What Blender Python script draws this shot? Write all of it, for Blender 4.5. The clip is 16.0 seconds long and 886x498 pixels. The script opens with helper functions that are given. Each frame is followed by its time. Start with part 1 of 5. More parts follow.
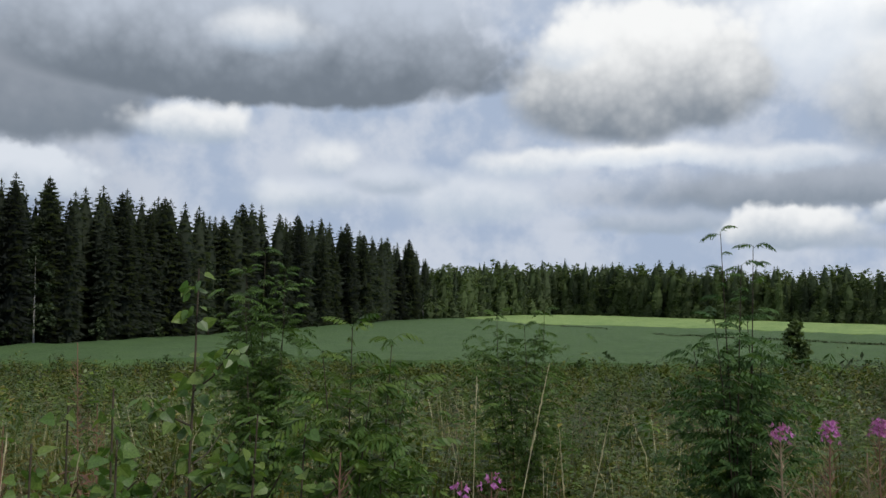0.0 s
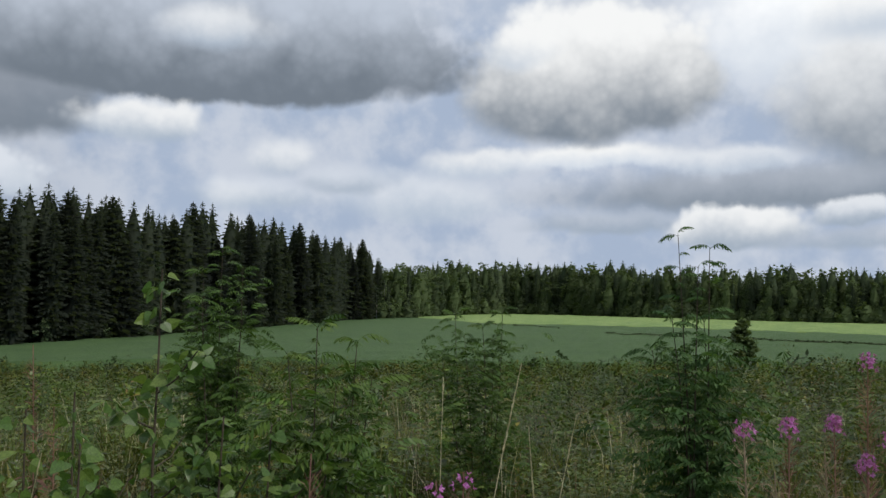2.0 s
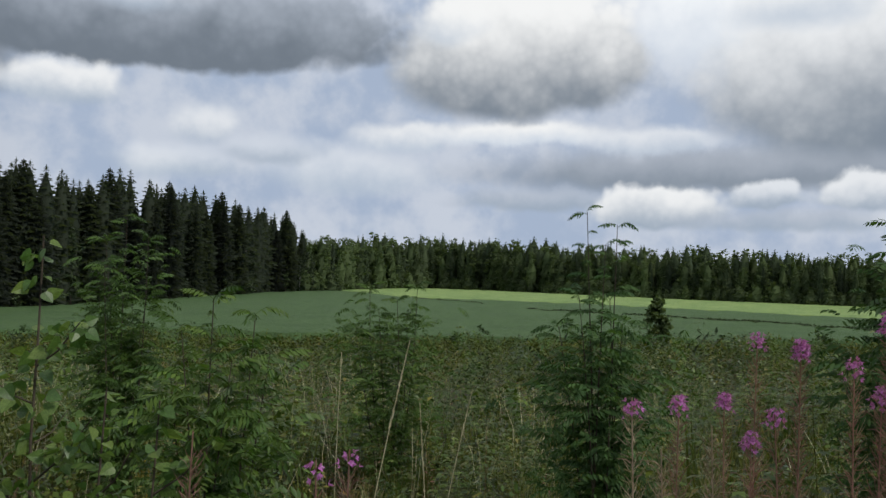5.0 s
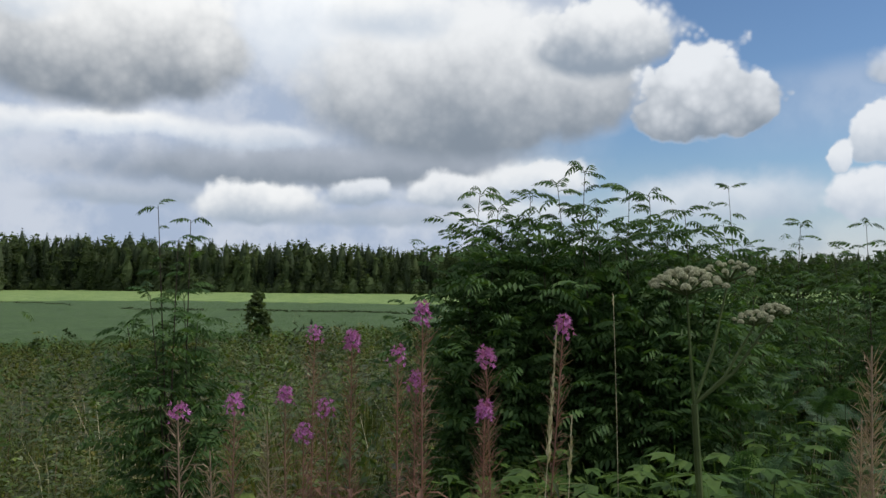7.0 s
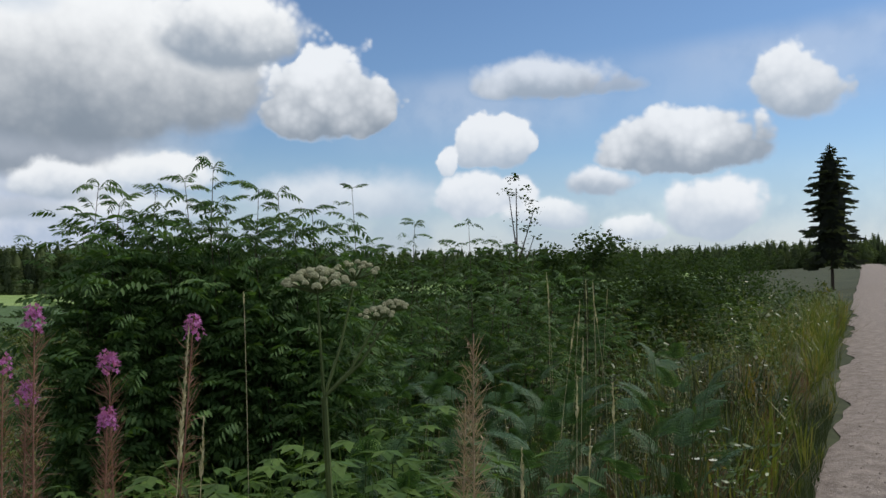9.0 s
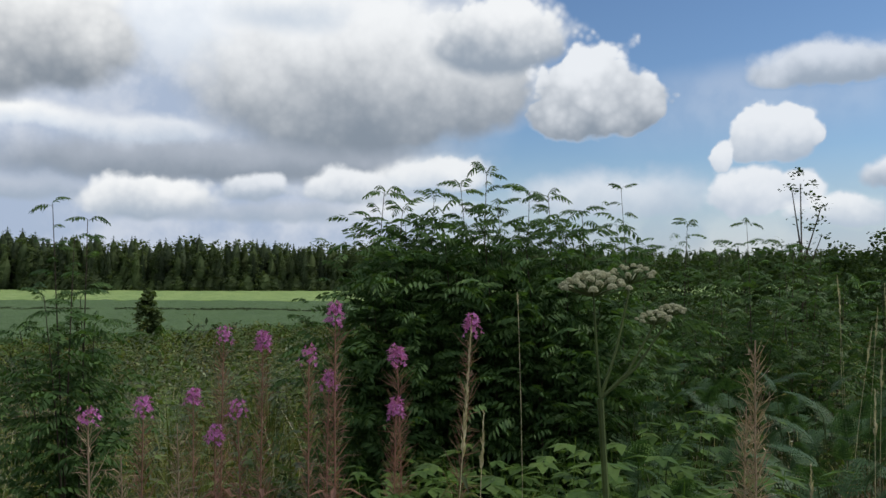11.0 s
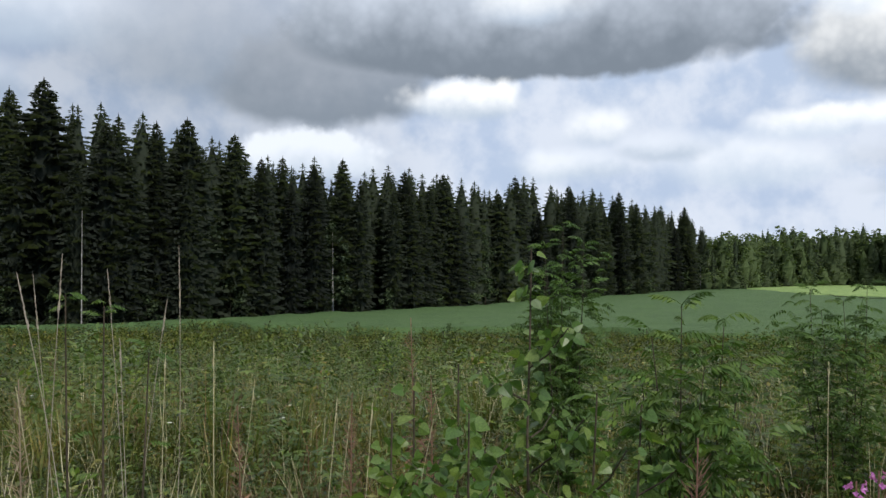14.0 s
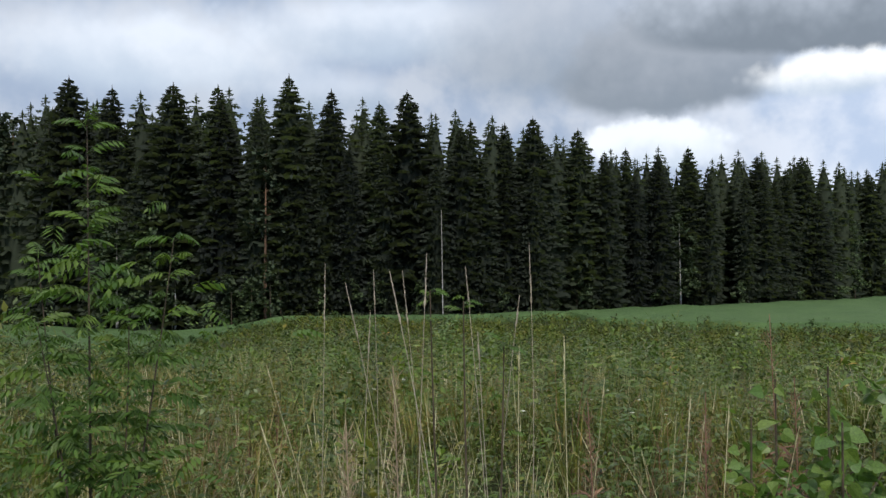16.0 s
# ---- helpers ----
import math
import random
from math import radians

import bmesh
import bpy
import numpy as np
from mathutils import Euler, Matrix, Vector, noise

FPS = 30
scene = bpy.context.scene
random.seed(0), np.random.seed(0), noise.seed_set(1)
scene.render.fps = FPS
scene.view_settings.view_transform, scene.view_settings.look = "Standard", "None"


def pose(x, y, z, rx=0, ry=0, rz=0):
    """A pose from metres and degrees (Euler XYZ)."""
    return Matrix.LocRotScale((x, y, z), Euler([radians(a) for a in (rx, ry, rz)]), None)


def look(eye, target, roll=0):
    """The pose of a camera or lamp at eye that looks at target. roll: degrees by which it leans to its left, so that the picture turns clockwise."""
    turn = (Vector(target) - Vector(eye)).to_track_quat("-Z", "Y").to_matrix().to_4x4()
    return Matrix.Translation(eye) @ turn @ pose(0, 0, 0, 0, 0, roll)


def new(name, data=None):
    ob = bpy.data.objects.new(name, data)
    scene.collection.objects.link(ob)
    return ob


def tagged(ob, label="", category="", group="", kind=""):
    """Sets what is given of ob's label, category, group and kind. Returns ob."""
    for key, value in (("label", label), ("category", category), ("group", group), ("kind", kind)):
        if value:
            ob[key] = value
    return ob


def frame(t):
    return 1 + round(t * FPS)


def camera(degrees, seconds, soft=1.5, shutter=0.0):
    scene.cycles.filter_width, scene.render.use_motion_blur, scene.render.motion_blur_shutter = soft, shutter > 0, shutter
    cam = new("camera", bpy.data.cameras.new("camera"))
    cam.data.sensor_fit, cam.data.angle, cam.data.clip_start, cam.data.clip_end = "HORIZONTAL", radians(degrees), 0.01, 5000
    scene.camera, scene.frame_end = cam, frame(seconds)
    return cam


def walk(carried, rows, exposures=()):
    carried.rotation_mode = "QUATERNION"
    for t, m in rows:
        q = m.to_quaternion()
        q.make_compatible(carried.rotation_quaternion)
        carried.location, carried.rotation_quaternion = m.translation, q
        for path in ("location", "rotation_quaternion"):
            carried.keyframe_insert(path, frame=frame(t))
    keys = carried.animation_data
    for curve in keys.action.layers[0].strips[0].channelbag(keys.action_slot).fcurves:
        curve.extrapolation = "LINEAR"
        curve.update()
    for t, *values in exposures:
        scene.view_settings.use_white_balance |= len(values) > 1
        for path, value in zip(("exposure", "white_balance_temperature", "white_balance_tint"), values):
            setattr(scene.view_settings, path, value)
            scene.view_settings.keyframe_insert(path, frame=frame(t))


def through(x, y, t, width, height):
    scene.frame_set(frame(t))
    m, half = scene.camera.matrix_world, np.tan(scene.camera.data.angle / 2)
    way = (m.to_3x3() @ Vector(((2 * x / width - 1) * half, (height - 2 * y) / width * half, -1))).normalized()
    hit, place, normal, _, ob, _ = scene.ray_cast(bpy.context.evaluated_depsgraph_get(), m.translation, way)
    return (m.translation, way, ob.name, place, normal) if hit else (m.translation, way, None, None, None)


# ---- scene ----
# ---- camera ----
LENS = 55.36
EYE = 1.6
cam = camera(LENS, 16.0)
# seconds, x, y, z above the eye's first height, heading (left plus), pitch, lean to the right
ROWS = [
    (0, 0.0, -0.0, -0.0, -0.0, 3.5, -0.03),
    (0.5, -0.006, -0.006, -0.002, -0.84, 2.81, 0.03),
    (1, -0.016, -0.014, -0.001, -2.13, 3.04, -0.24),
    (1.5, -0.028, -0.009, -0.001, -2.85, 3.38, -0.02),
    (2, -0.047, -0.007, 0.003, -3.16, 3.47, 0.09),
    (2.5, -0.076, -0.01, 0.0, -3.06, 3.3, -0.22),
    (3, -0.094, -0.021, 0.003, -3.19, 3.06, 0.1),
    (3.2, -0.09, -0.02, 0.003, -3.2, 2.98, 0.1),
    (5.3, 0.075, 0.052, 0.006, -9.4, 1.72, -1.2),
    (5.5, 0.099, 0.057, 0.007, -10.16, 1.91, -1.29),
    (6, 0.164, 0.049, 0.002, -14.19, 2.35, -0.58),
    (6.5, 0.203, 0.034, 0.004, -24.38, 2.41, -0.22),
    (7, 0.196, 0.044, 0.01, -34.68, 1.55, 0.35),
    (7.5, 0.18, 0.045, 0.014, -43.62, 1.0, 0.56),
    (8, 0.177, 0.034, 0.014, -51.49, 1.36, 0.68),
    (8.2, 0.174, 0.033, 0.015, -53.85, 1.28, 0.7),
    (9.25, 0.158, 0.026, 0.019, -60.0, 1.0, 0.85),
    (10.3, 0.14, 0.018, 0.024, -53.4, 0.82, 0.95),
    (10.5, 0.138, 0.018, 0.024, -50.96, 0.9, 0.95),
    (11, 0.125, 0.02, 0.025, -41.62, 1.23, 0.55),
    (11.5, 0.113, 0.04, 0.026, -30.15, 1.52, 0.1),
    (12, 0.11, 0.08, 0.019, -18.68, 2.27, -0.35),
    (12.5, 0.081, 0.098, 0.019, -6.93, 2.4, -0.73),
    (13, 0.025, 0.087, 0.014, 4.59, 2.03, -0.28),
    (13.5, -0.096, 0.031, 0.022, 12.49, 1.73, 0.39),
    (14, -0.208, -0.002, 0.028, 18.23, 1.55, 0.29),
    (14.5, -0.24, 0.003, 0.027, 23.95, 2.07, -0.21),
    (15, -0.217, 0.008, 0.035, 31.47, 3.13, -0.39),
    (15.5, -0.205, -0.002, 0.037, 37.15, 2.6, 0.2),
    (16, -0.224, 0.011, 0.036, 41.33, 1.31, 0.91),
]
STOPS = [(0.0, 0.06), (5.5, 0.02), (7.0, 0.08), (8.0, 0.15), (10.5, 0.15), (11.5, 0.08), (12.5, 0.14), (13.5, 0.32), (14.5, 0.5), (16.0, 0.54)]
walk(cam, [(t, pose(x, y, EYE + z, 90 + pitch, lean, turn)) for t, x, y, z, turn, pitch, lean in ROWS], STOPS)

# ---- light: sky, clouds and sun ----
SUN_AZ, SUN_EL = 128.0, 44.0


class Nodes:
    """Short calls for building a node tree."""

    def __init__(self, tree):
        self.t = tree
        self.n = tree.nodes
        self.n.clear()

    def add(self, kind, **sets):
        node = self.n.new(kind)
        for k, v in sets.items():
            setattr(node, k, v)
        return node

    def link(self, a, b):
        self.t.links.new(a, b)

    def feed(self, socket, value):
        if isinstance(value, bpy.types.NodeSocket):
            self.link(value, socket)
        elif value is not None:
            socket.default_value = value

    def math(self, op, a, b=None, c=None, clamp=False):
        node = self.add("ShaderNodeMath", operation=op, use_clamp=clamp)
        for i, v in enumerate((a, b, c)):
            self.feed(node.inputs[i], v)
        return node.outputs[0]

    def step(self, v, a, b, lo=0.0, hi=1.0):
        node = self.add("ShaderNodeMapRange", interpolation_type="SMOOTHSTEP")
        for i, x in enumerate((v, a, b, lo, hi)):
            self.feed(node.inputs[i], x)
        return node.outputs[0]

    def mix(self, f, a, b, blend="MIX"):
        node = self.add("ShaderNodeMix", data_type="RGBA", blend_type=blend)
        self.feed(node.inputs[0], f)
        self.feed(node.inputs[6], a if isinstance(a, bpy.types.NodeSocket) else (*a, 1))
        self.feed(node.inputs[7], b if isinstance(b, bpy.types.NodeSocket) else (*b, 1))
        return node.outputs[2]

    def noise(self, vec, scale, detail=4.0, rough=0.55, distort=0.0):
        node = self.add("ShaderNodeTexNoise")
        if vec is not None:
            self.link(vec, node.inputs["Vector"])
        node.inputs["Scale"].default_value = scale
        node.inputs["Detail"].default_value = detail
        node.inputs["Roughness"].default_value = rough
        node.inputs["Distortion"].default_value = distort
        return node.outputs[0]

    def billow(self, vec, scale):
        node = self.add("ShaderNodeTexVoronoi", feature="SMOOTH_F1")
        self.link(vec, node.inputs["Vector"])
        node.inputs["Scale"].default_value = scale
        node.inputs["Smoothness"].default_value = 0.25
        return node.outputs["Distance"]


def build_world():
    world = bpy.data.worlds.new("sky")
    scene.world = world
    world.use_nodes = True
    k = Nodes(world.node_tree)
    out = k.add("ShaderNodeOutputWorld")
    sky = k.add("ShaderNodeTexSky", sky_type="NISHITA", sun_disc=False)
    sky.sun_elevation, sky.sun_rotation = radians(SUN_EL), radians(SUN_AZ)
    sky.dust_density, sky.ozone_density, sky.air_density = 0.2, 6.0, 1.0
    blue = k.add("ShaderNodeBackground")
    k.link(sky.outputs[0], blue.inputs[0])
    blue.inputs[1].default_value = 0.092
    way = k.add("ShaderNodeTexCoord").outputs["Generated"]
    sep = k.add("ShaderNodeSeparateXYZ")
    k.link(way, sep.inputs[0])
    az = k.math("DEGREES", k.math("ARCTAN2", sep.outputs[0], sep.outputs[1]))
    el = k.math("DEGREES", k.math("ARCSINE", sep.outputs[2]))
    big = k.noise(way, 5.0, 3, 0.5)
    mid = k.noise(way, 11.0, 4, 0.5)
    fine = k.noise(way, 27.0, 5, 0.55)
    # round heads with creases between them, as in heaped clouds
    heads = k.math("SUBTRACT", k.billow(way, 17.0), 0.45)
    curls = k.math("SUBTRACT", k.billow(way, 46.0), 0.45)
    specks = k.math("SUBTRACT", k.billow(way, 110.0), 0.45)
    puff = k.math("MULTIPLY_ADD", heads, 0.55, k.math("MULTIPLY_ADD", curls, 0.33, k.math("MULTIPLY", specks, 0.16)))
    wisp = k.math("ADD", k.math("MULTIPLY", k.math("SUBTRACT", mid, 0.5), 1.1), k.math("MULTIPLY", k.math("SUBTRACT", fine, 0.5), 0.4))
    # warped place in the sky
    waz = k.math("ADD", az, k.math("MULTIPLY", k.math("SUBTRACT", mid, 0.5), 6.0))
    wel = k.math("ADD", el, k.math("MULTIPLY", k.math("SUBTRACT", fine, 0.5), 1.3))
    # high thin layer and the closed deck over the left part of the view
    deck = k.step(k.math("ADD", waz, k.math("MULTIPLY", wel, -0.2)), 46.0, 36.0)
    back = k.step(waz, 95.0, 120.0)
    low = k.step(wel, 8.0, 1.0, 0.0, 0.62)
    streak = k.math("SUBTRACT", el, k.math("MULTIPLY_ADD", k.math("SUBTRACT", az, 56.0), 0.08, 10.9))
    streak = k.math("MULTIPLY", k.math("MULTIPLY", k.step(streak, 2.2, 0.3), k.step(streak, -5.0, -1.0)), k.step(az, 50.0, 60.0))
    veil = k.math("MULTIPLY", streak, k.step(big, 0.3, 0.6, 0.16, 0.4))
    cover = k.math("MAXIMUM", k.math("MAXIMUM", deck, k.math("MULTIPLY", back, k.step(big, 0.35, 0.6))), k.math("MAXIMUM", low, veil))
    tone = k.mix(k.step(k.math("ADD", k.math("MULTIPLY", mid, 0.65), k.math("MULTIPLY", fine, 0.35)), 0.4, 0.6), (0.37, 0.45, 0.59), (0.55, 0.6, 0.69))
    tone = k.mix(k.step(el, 17.0, 28.0), tone, k.mix(k.step(big, 0.35, 0.65), (0.46, 0.5, 0.57), (0.84, 0.86, 0.88)))
    tone = k.mix(k.math("MULTIPLY", k.step(az, -14.0, -34.0), k.step(az, -110.0, -85.0)), tone, (0.74, 0.75, 0.76), "MULTIPLY")
    state = [tone, cover]

    def cloud(a, e, ra, re, base, top, soft=0.5, solid=1.0, rag=0.5, flat=0.7, heap=0.0, lift=0.0, rough=0.38):
        """A cloud at azimuth a and elevation e, with the grey of its base and its top. flat: how far it
        reaches below e; heap: how much it is piled up in round heads."""
        du = k.math("DIVIDE", k.math("SUBTRACT", waz, a), ra)
        up = k.math("DIVIDE", k.math("SUBTRACT", wel, e), re)
        dv = k.math("MAXIMUM", up, k.math("DIVIDE", up, -flat))
        r = k.math("SQRT", k.math("ADD", k.math("MULTIPLY", du, du), k.math("MULTIPLY", dv, dv)))
        r = k.math("MULTIPLY_ADD", wisp, rag * (1 - heap), r)
        r = k.math("MULTIPLY_ADD", k.math("MULTIPLY", puff, k.step(up, -0.8 * flat, 0.2, 0.3, 1.0)), rag * 0.5 + heap * 1.5, r)
        mask = k.step(r, 1.0 + soft * 0.4, 1.0 - soft * 0.6, 0.0, solid)
        up = k.math("MULTIPLY_ADD", wisp, rough * (1 - 0.6 * heap), up)
        up = k.math("MULTIPLY_ADD", puff, -0.35 - 1.5 * heap, up)
        lit = k.step(up, -flat * 0.95 - lift, 0.7 - lift)
        pale = min(1.0, max(0.0, (top - 0.6) / 0.28))
        grey = min(1.0, max(0.0, (base - 0.45) / 0.35))
        tint = k.mix(lit, (base * (0.82 + 0.11 * grey), base * (0.98 + 0.01 * grey), base * (1.19 - 0.12 * grey)), (top * (0.9 + 0.09 * pale), top, top * (1.16 - 0.16 * pale)))
        state[0] = k.mix(mask, state[0], tint)
        state[1] = k.math("MAXIMUM", state[1], mask)

    # the pale layer behind
    cloud(27, 16.5, 8, 5.5, 0.72, 1.05, 0.9, 0.95)
    cloud(2, 6.6, 6, 1.9, 0.55, 0.76, 0.9, 0.8)
    cloud(-9, 7.0, 4.5, 1.3, 0.5, 0.7, 0.9, 0.8)
    cloud(5.5, 9.0, 4, 1.1, 0.6, 0.86, 0.8, 0.8)
    cloud(-45, 15.5, 10, 2.6, 0.46, 0.66, 0.9, 0.8)
    cloud(-60, 13.5, 10, 3.2, 0.5, 0.7, 0.9, 0.85)
    cloud(-49, 11.5, 5, 1.6, 0.4, 0.55, 0.9, 0.7)
    # grey bands and bright heads over the far forest
    cloud(27, 6.9, 17, 1.7, 0.27, 0.42, 0.8, 0.95, 0.35, 0.8)
    cloud(14, 5.0, 5, 0.9, 0.4, 0.5, 0.9, 0.8)
    cloud(22.3, 4.6, 4.6, 1.8, 0.42, 0.86, 0.35, 1, 0.4, 0.8, 0.28, 0.1)
    cloud(29.0, 5.2, 2.8, 1.2, 0.42, 0.78, 0.4, 0.95, 0.4, 0.7, 0.25, 0.1)
    cloud(35.6, 5.3, 3.8, 1.5, 0.42, 0.82, 0.4, 0.95, 0.4, 0.7, 0.28, 0.1)
    cloud(41.5, 6.1, 4.4, 1.5, 0.55, 0.85, 0.5, 0.95, 0.3, 0.7, 0.2, 0.3)
    cloud(31, 3.6, 8, 0.8, 0.42, 0.5, 0.9, 0.8)
    cloud(40, 3.6, 5, 1.1, 0.6, 0.82, 0.7, 0.8)
    cloud(13.6, 9.4, 6.5, 1.0, 0.7, 0.9, 0.7, 0.95, 0.5)
    cloud(22, 8.8, 4.5, 1.0, 0.6, 0.8, 0.8, 0.8)
    cloud(-7.3, 9.4, 2.4, 1.5, 0.5, 0.84, 0.95, 0.75, 0.9, 0.8, 0.2, 0.1)
    cloud(-3.5, 8.0, 2.6, 1.2, 0.44, 0.68, 0.9, 0.8, 0.7)
    cloud(-10.5, 6.7, 2.6, 1.2, 0.55, 0.8, 0.95, 0.6, 0.9)
    # the great grey clouds overhead
    cloud(-33, 14.5, 9, 4.0, 0.27, 0.4, 0.9, 0.8, 0.5, 0.9)
    cloud(-26.5, 12.6, 7.5, 4.2, 0.22, 0.33, 0.35, 0.95, 0.45, 0.75, 0.15)
    cloud(36.5, 12.4, 12.0, 6.2, 0.27, 0.84, 0.35, 1, 0.35, 0.82, 0.1, 0.0, 0.5)
    cloud(31.0, 17.0, 4.5, 2.2, 0.6, 0.92, 0.9, 0.9)
    cloud(13.2, 13.9, 9.3, 6.4, 0.24, 0.9, 0.32, 1, 0.45, 0.58, 0.12, 0.05, 0.3)
    cloud(8.6, 16.4, 2.8, 1.8, 0.6, 0.9, 0.9, 0.75)
    cloud(-12, 15.8, 17.5, 7.0, 0.2, 0.56, 0.2, 1, 0.3, 0.44, 0.08, 0.0, 0.25)

    cloud(-12, 17.4, 3.4, 1.7, 0.5, 0.82, 0.9, 0.85)
    cloud(-16.9, 11.4, 4.3, 1.5, 0.48, 0.86, 0.7, 0.95, 0.7, 0.75, 0.2, 0.1)
    cloud(-26.4, 7.9, 5.4, 1.9, 0.5, 0.72, 0.35, 1, 0.4, 0.9, 0.3, 0.4)
    # fair-weather clouds in the blue
    cloud(45.4, 15.1, 4.8, 3.2, 0.34, 0.84, 0.35, 1, 0.3, 0.75, 0.35)
    cloud(51.9, 10.6, 5.0, 4.4, 0.3, 0.79, 0.16, 1, 0.2, 0.52, 0.4, 0.05)
    cloud(66.8, 11.8, 5.2, 2.0, 0.37, 0.7, 0.45, 0.95, 0.4, 0.5, 0.2)
    cloud(71.3, 11.6, 2.6, 0.8, 0.36, 0.42, 0.9, 0.8)
    cloud(62.9, 7.9, 2.7, 2.3, 0.45, 0.78, 0.2, 1, 0.2, 0.7, 0.35, 0.2)
    cloud(62.0, 4.5, 3.4, 1.9, 0.52, 0.78, 0.3, 1, 0.2, 0.8, 0.35, 0.2)
    cloud(60.2, 6.9, 1.2, 1.2, 0.55, 0.78, 0.3, 1, 0.2, 0.8, 0.35, 0.3)
    cloud(75.8, 7.2, 5.2, 3.4, 0.34, 0.78, 0.22, 1, 0.2, 0.5, 0.38)
    cloud(70.2, 5.2, 2.8, 1.4, 0.42, 0.76, 0.4, 1, 0.2, 0.7, 0.3)
    cloud(82.8, 10.6, 3.2, 3.4, 0.4, 0.78, 0.25, 1, 0.2, 0.6, 0.35)
    cloud(77.5, 3.1, 3.3, 2.6, 0.5, 0.8, 0.35, 1, 0.2, 0.8, 0.35)
    cloud(66.4, 3.1, 2.8, 1.3, 0.52, 0.82, 0.5, 0.95, 0.3, 0.8, 0.3)
    cloud(72.2, 2.1, 3.0, 1.2, 0.54, 0.82, 0.4, 0.95, 0.3, 0.8, 0.3)
    cloud(53, 4.3, 7, 2.2, 0.52, 0.77, 0.8, 0.85, 0.4)
    ground = k.step(el, -0.5, -3.0)
    state[0] = k.mix(ground, state[0], (0.06, 0.08, 0.04))
    state[1] = k.math("MAXIMUM", state[1], ground)
    grey = k.add("ShaderNodeBackground")
    k.link(state[0], grey.inputs[0])
    both = k.add("ShaderNodeMixShader")
    k.link(state[1], both.inputs[0])
    k.link(blue.outputs[0], both.inputs[1])
    k.link(grey.outputs[0], both.inputs[2])
    k.link(both.outputs[0], out.inputs[0])


build_world()
sun = new("sun", bpy.data.lights.new("sun", "SUN"))
sun.data.energy, sun.data.angle, sun.data.color = 2.7, radians(14), (1.0, 0.95, 0.87)
sun_way = Vector((math.sin(radians(SUN_AZ)) * math.cos(radians(SUN_EL)), math.cos(radians(SUN_AZ)) * math.cos(radians(SUN_EL)), math.sin(radians(SUN_EL))))
sun.matrix_world = look(sun_way * 50, (0, 0, 0))


# ---- materials ----
def leafy(name, colours, through=0.35, rough=0.5, spots=0.25, per="island", gloss=0.25, patch=0.0, stray=0.0):
    """Leaves: three colours picked per leaf, blotches, and light that shines through."""
    m = bpy.data.materials.new(name)
    m.use_nodes = True
    k = Nodes(m.node_tree)
    out = k.add("ShaderNodeOutputMaterial")
    if per == "island":
        pick = k.add("ShaderNodeNewGeometry").outputs["Random Per Island"]
    else:
        pick = k.add("ShaderNodeObjectInfo").outputs["Random"]
    where = k.add("ShaderNodeTexCoord").outputs["Object"]
    ramp = k.add("ShaderNodeValToRGB")
    k.link(pick, ramp.inputs[0])
    ends = ramp.color_ramp.elements
    ends[0].color, ends[1].color = (*colours[0], 1), (*colours[-1], 1)
    for i, c in enumerate(colours[1:-1]):
        e = ends.new((i + 1) / (len(colours) - 1))
        e.color = (*c, 1)
    blotch = k.noise(where, 9.0, 3)
    grain = k.noise(where, 70.0, 2)
    shade = k.math("ADD", k.step(blotch, 0.3, 0.7, 1 - spots, 1 + spots), k.step(grain, 0.3, 0.7, -0.08, 0.08))
    col = k.mix(1.0, ramp.outputs[0], k.add("ShaderNodeCombineColor").outputs[0], "MULTIPLY")
    comb = col.node.inputs[7].links[0].from_node
    for i in range(3):
        k.link(shade, comb.inputs[i])
    if patch:
        # stands of one kind of plant or another, from a hand to a stride or two across
        stand = k.step(k.math("ADD", k.math("MULTIPLY", k.noise(where, 0.7, 2), 0.45), k.math("MULTIPLY", k.noise(where, 3.2, 2), 0.55)), 0.4, 0.6)
        col = k.mix(1.0, col, k.mix(stand, (1 - patch, 1 - 0.9 * patch, 1 - patch), (1 + patch, 1 + 0.75 * patch, 1 + 0.4 * patch)), "MULTIPLY")
        faded = k.math("MULTIPLY", k.step(k.noise(where, 1.1, 3), 0.56, 0.68), 0.6)
        col = k.mix(faded, col, k.mix(1.0, col, (1.7, 0.95, 0.9), "MULTIPLY"))
    if stray:
        own = k.add("ShaderNodeObjectInfo").outputs["Random"]
        tint = k.mix(own, (1 - stray, 1 - stray, 1 - 0.8 * stray), (1 + stray, 1 + 1.2 * stray, 1 + 0.5 * stray))
        col = k.mix(1.0, col, tint, "MULTIPLY")
    face = k.add("ShaderNodeBsdfPrincipled")
    k.link(col, face.inputs["Base Color"])
    face.inputs["Roughness"].default_value = rough
    face.inputs["Specular IOR Level"].default_value = gloss
    shine = k.add("ShaderNodeBsdfTranslucent")
    k.link(k.mix(1.0, col, (1.25, 1.35, 0.55), "MULTIPLY"), shine.inputs[0])
    mixed = k.add("ShaderNodeMixShader")
    mixed.inputs[0].default_value = through
    k.link(face.outputs[0], mixed.inputs[1])
    k.link(shine.outputs[0], mixed.inputs[2])
    k.link(mixed.outputs[0], out.inputs[0])
    return m


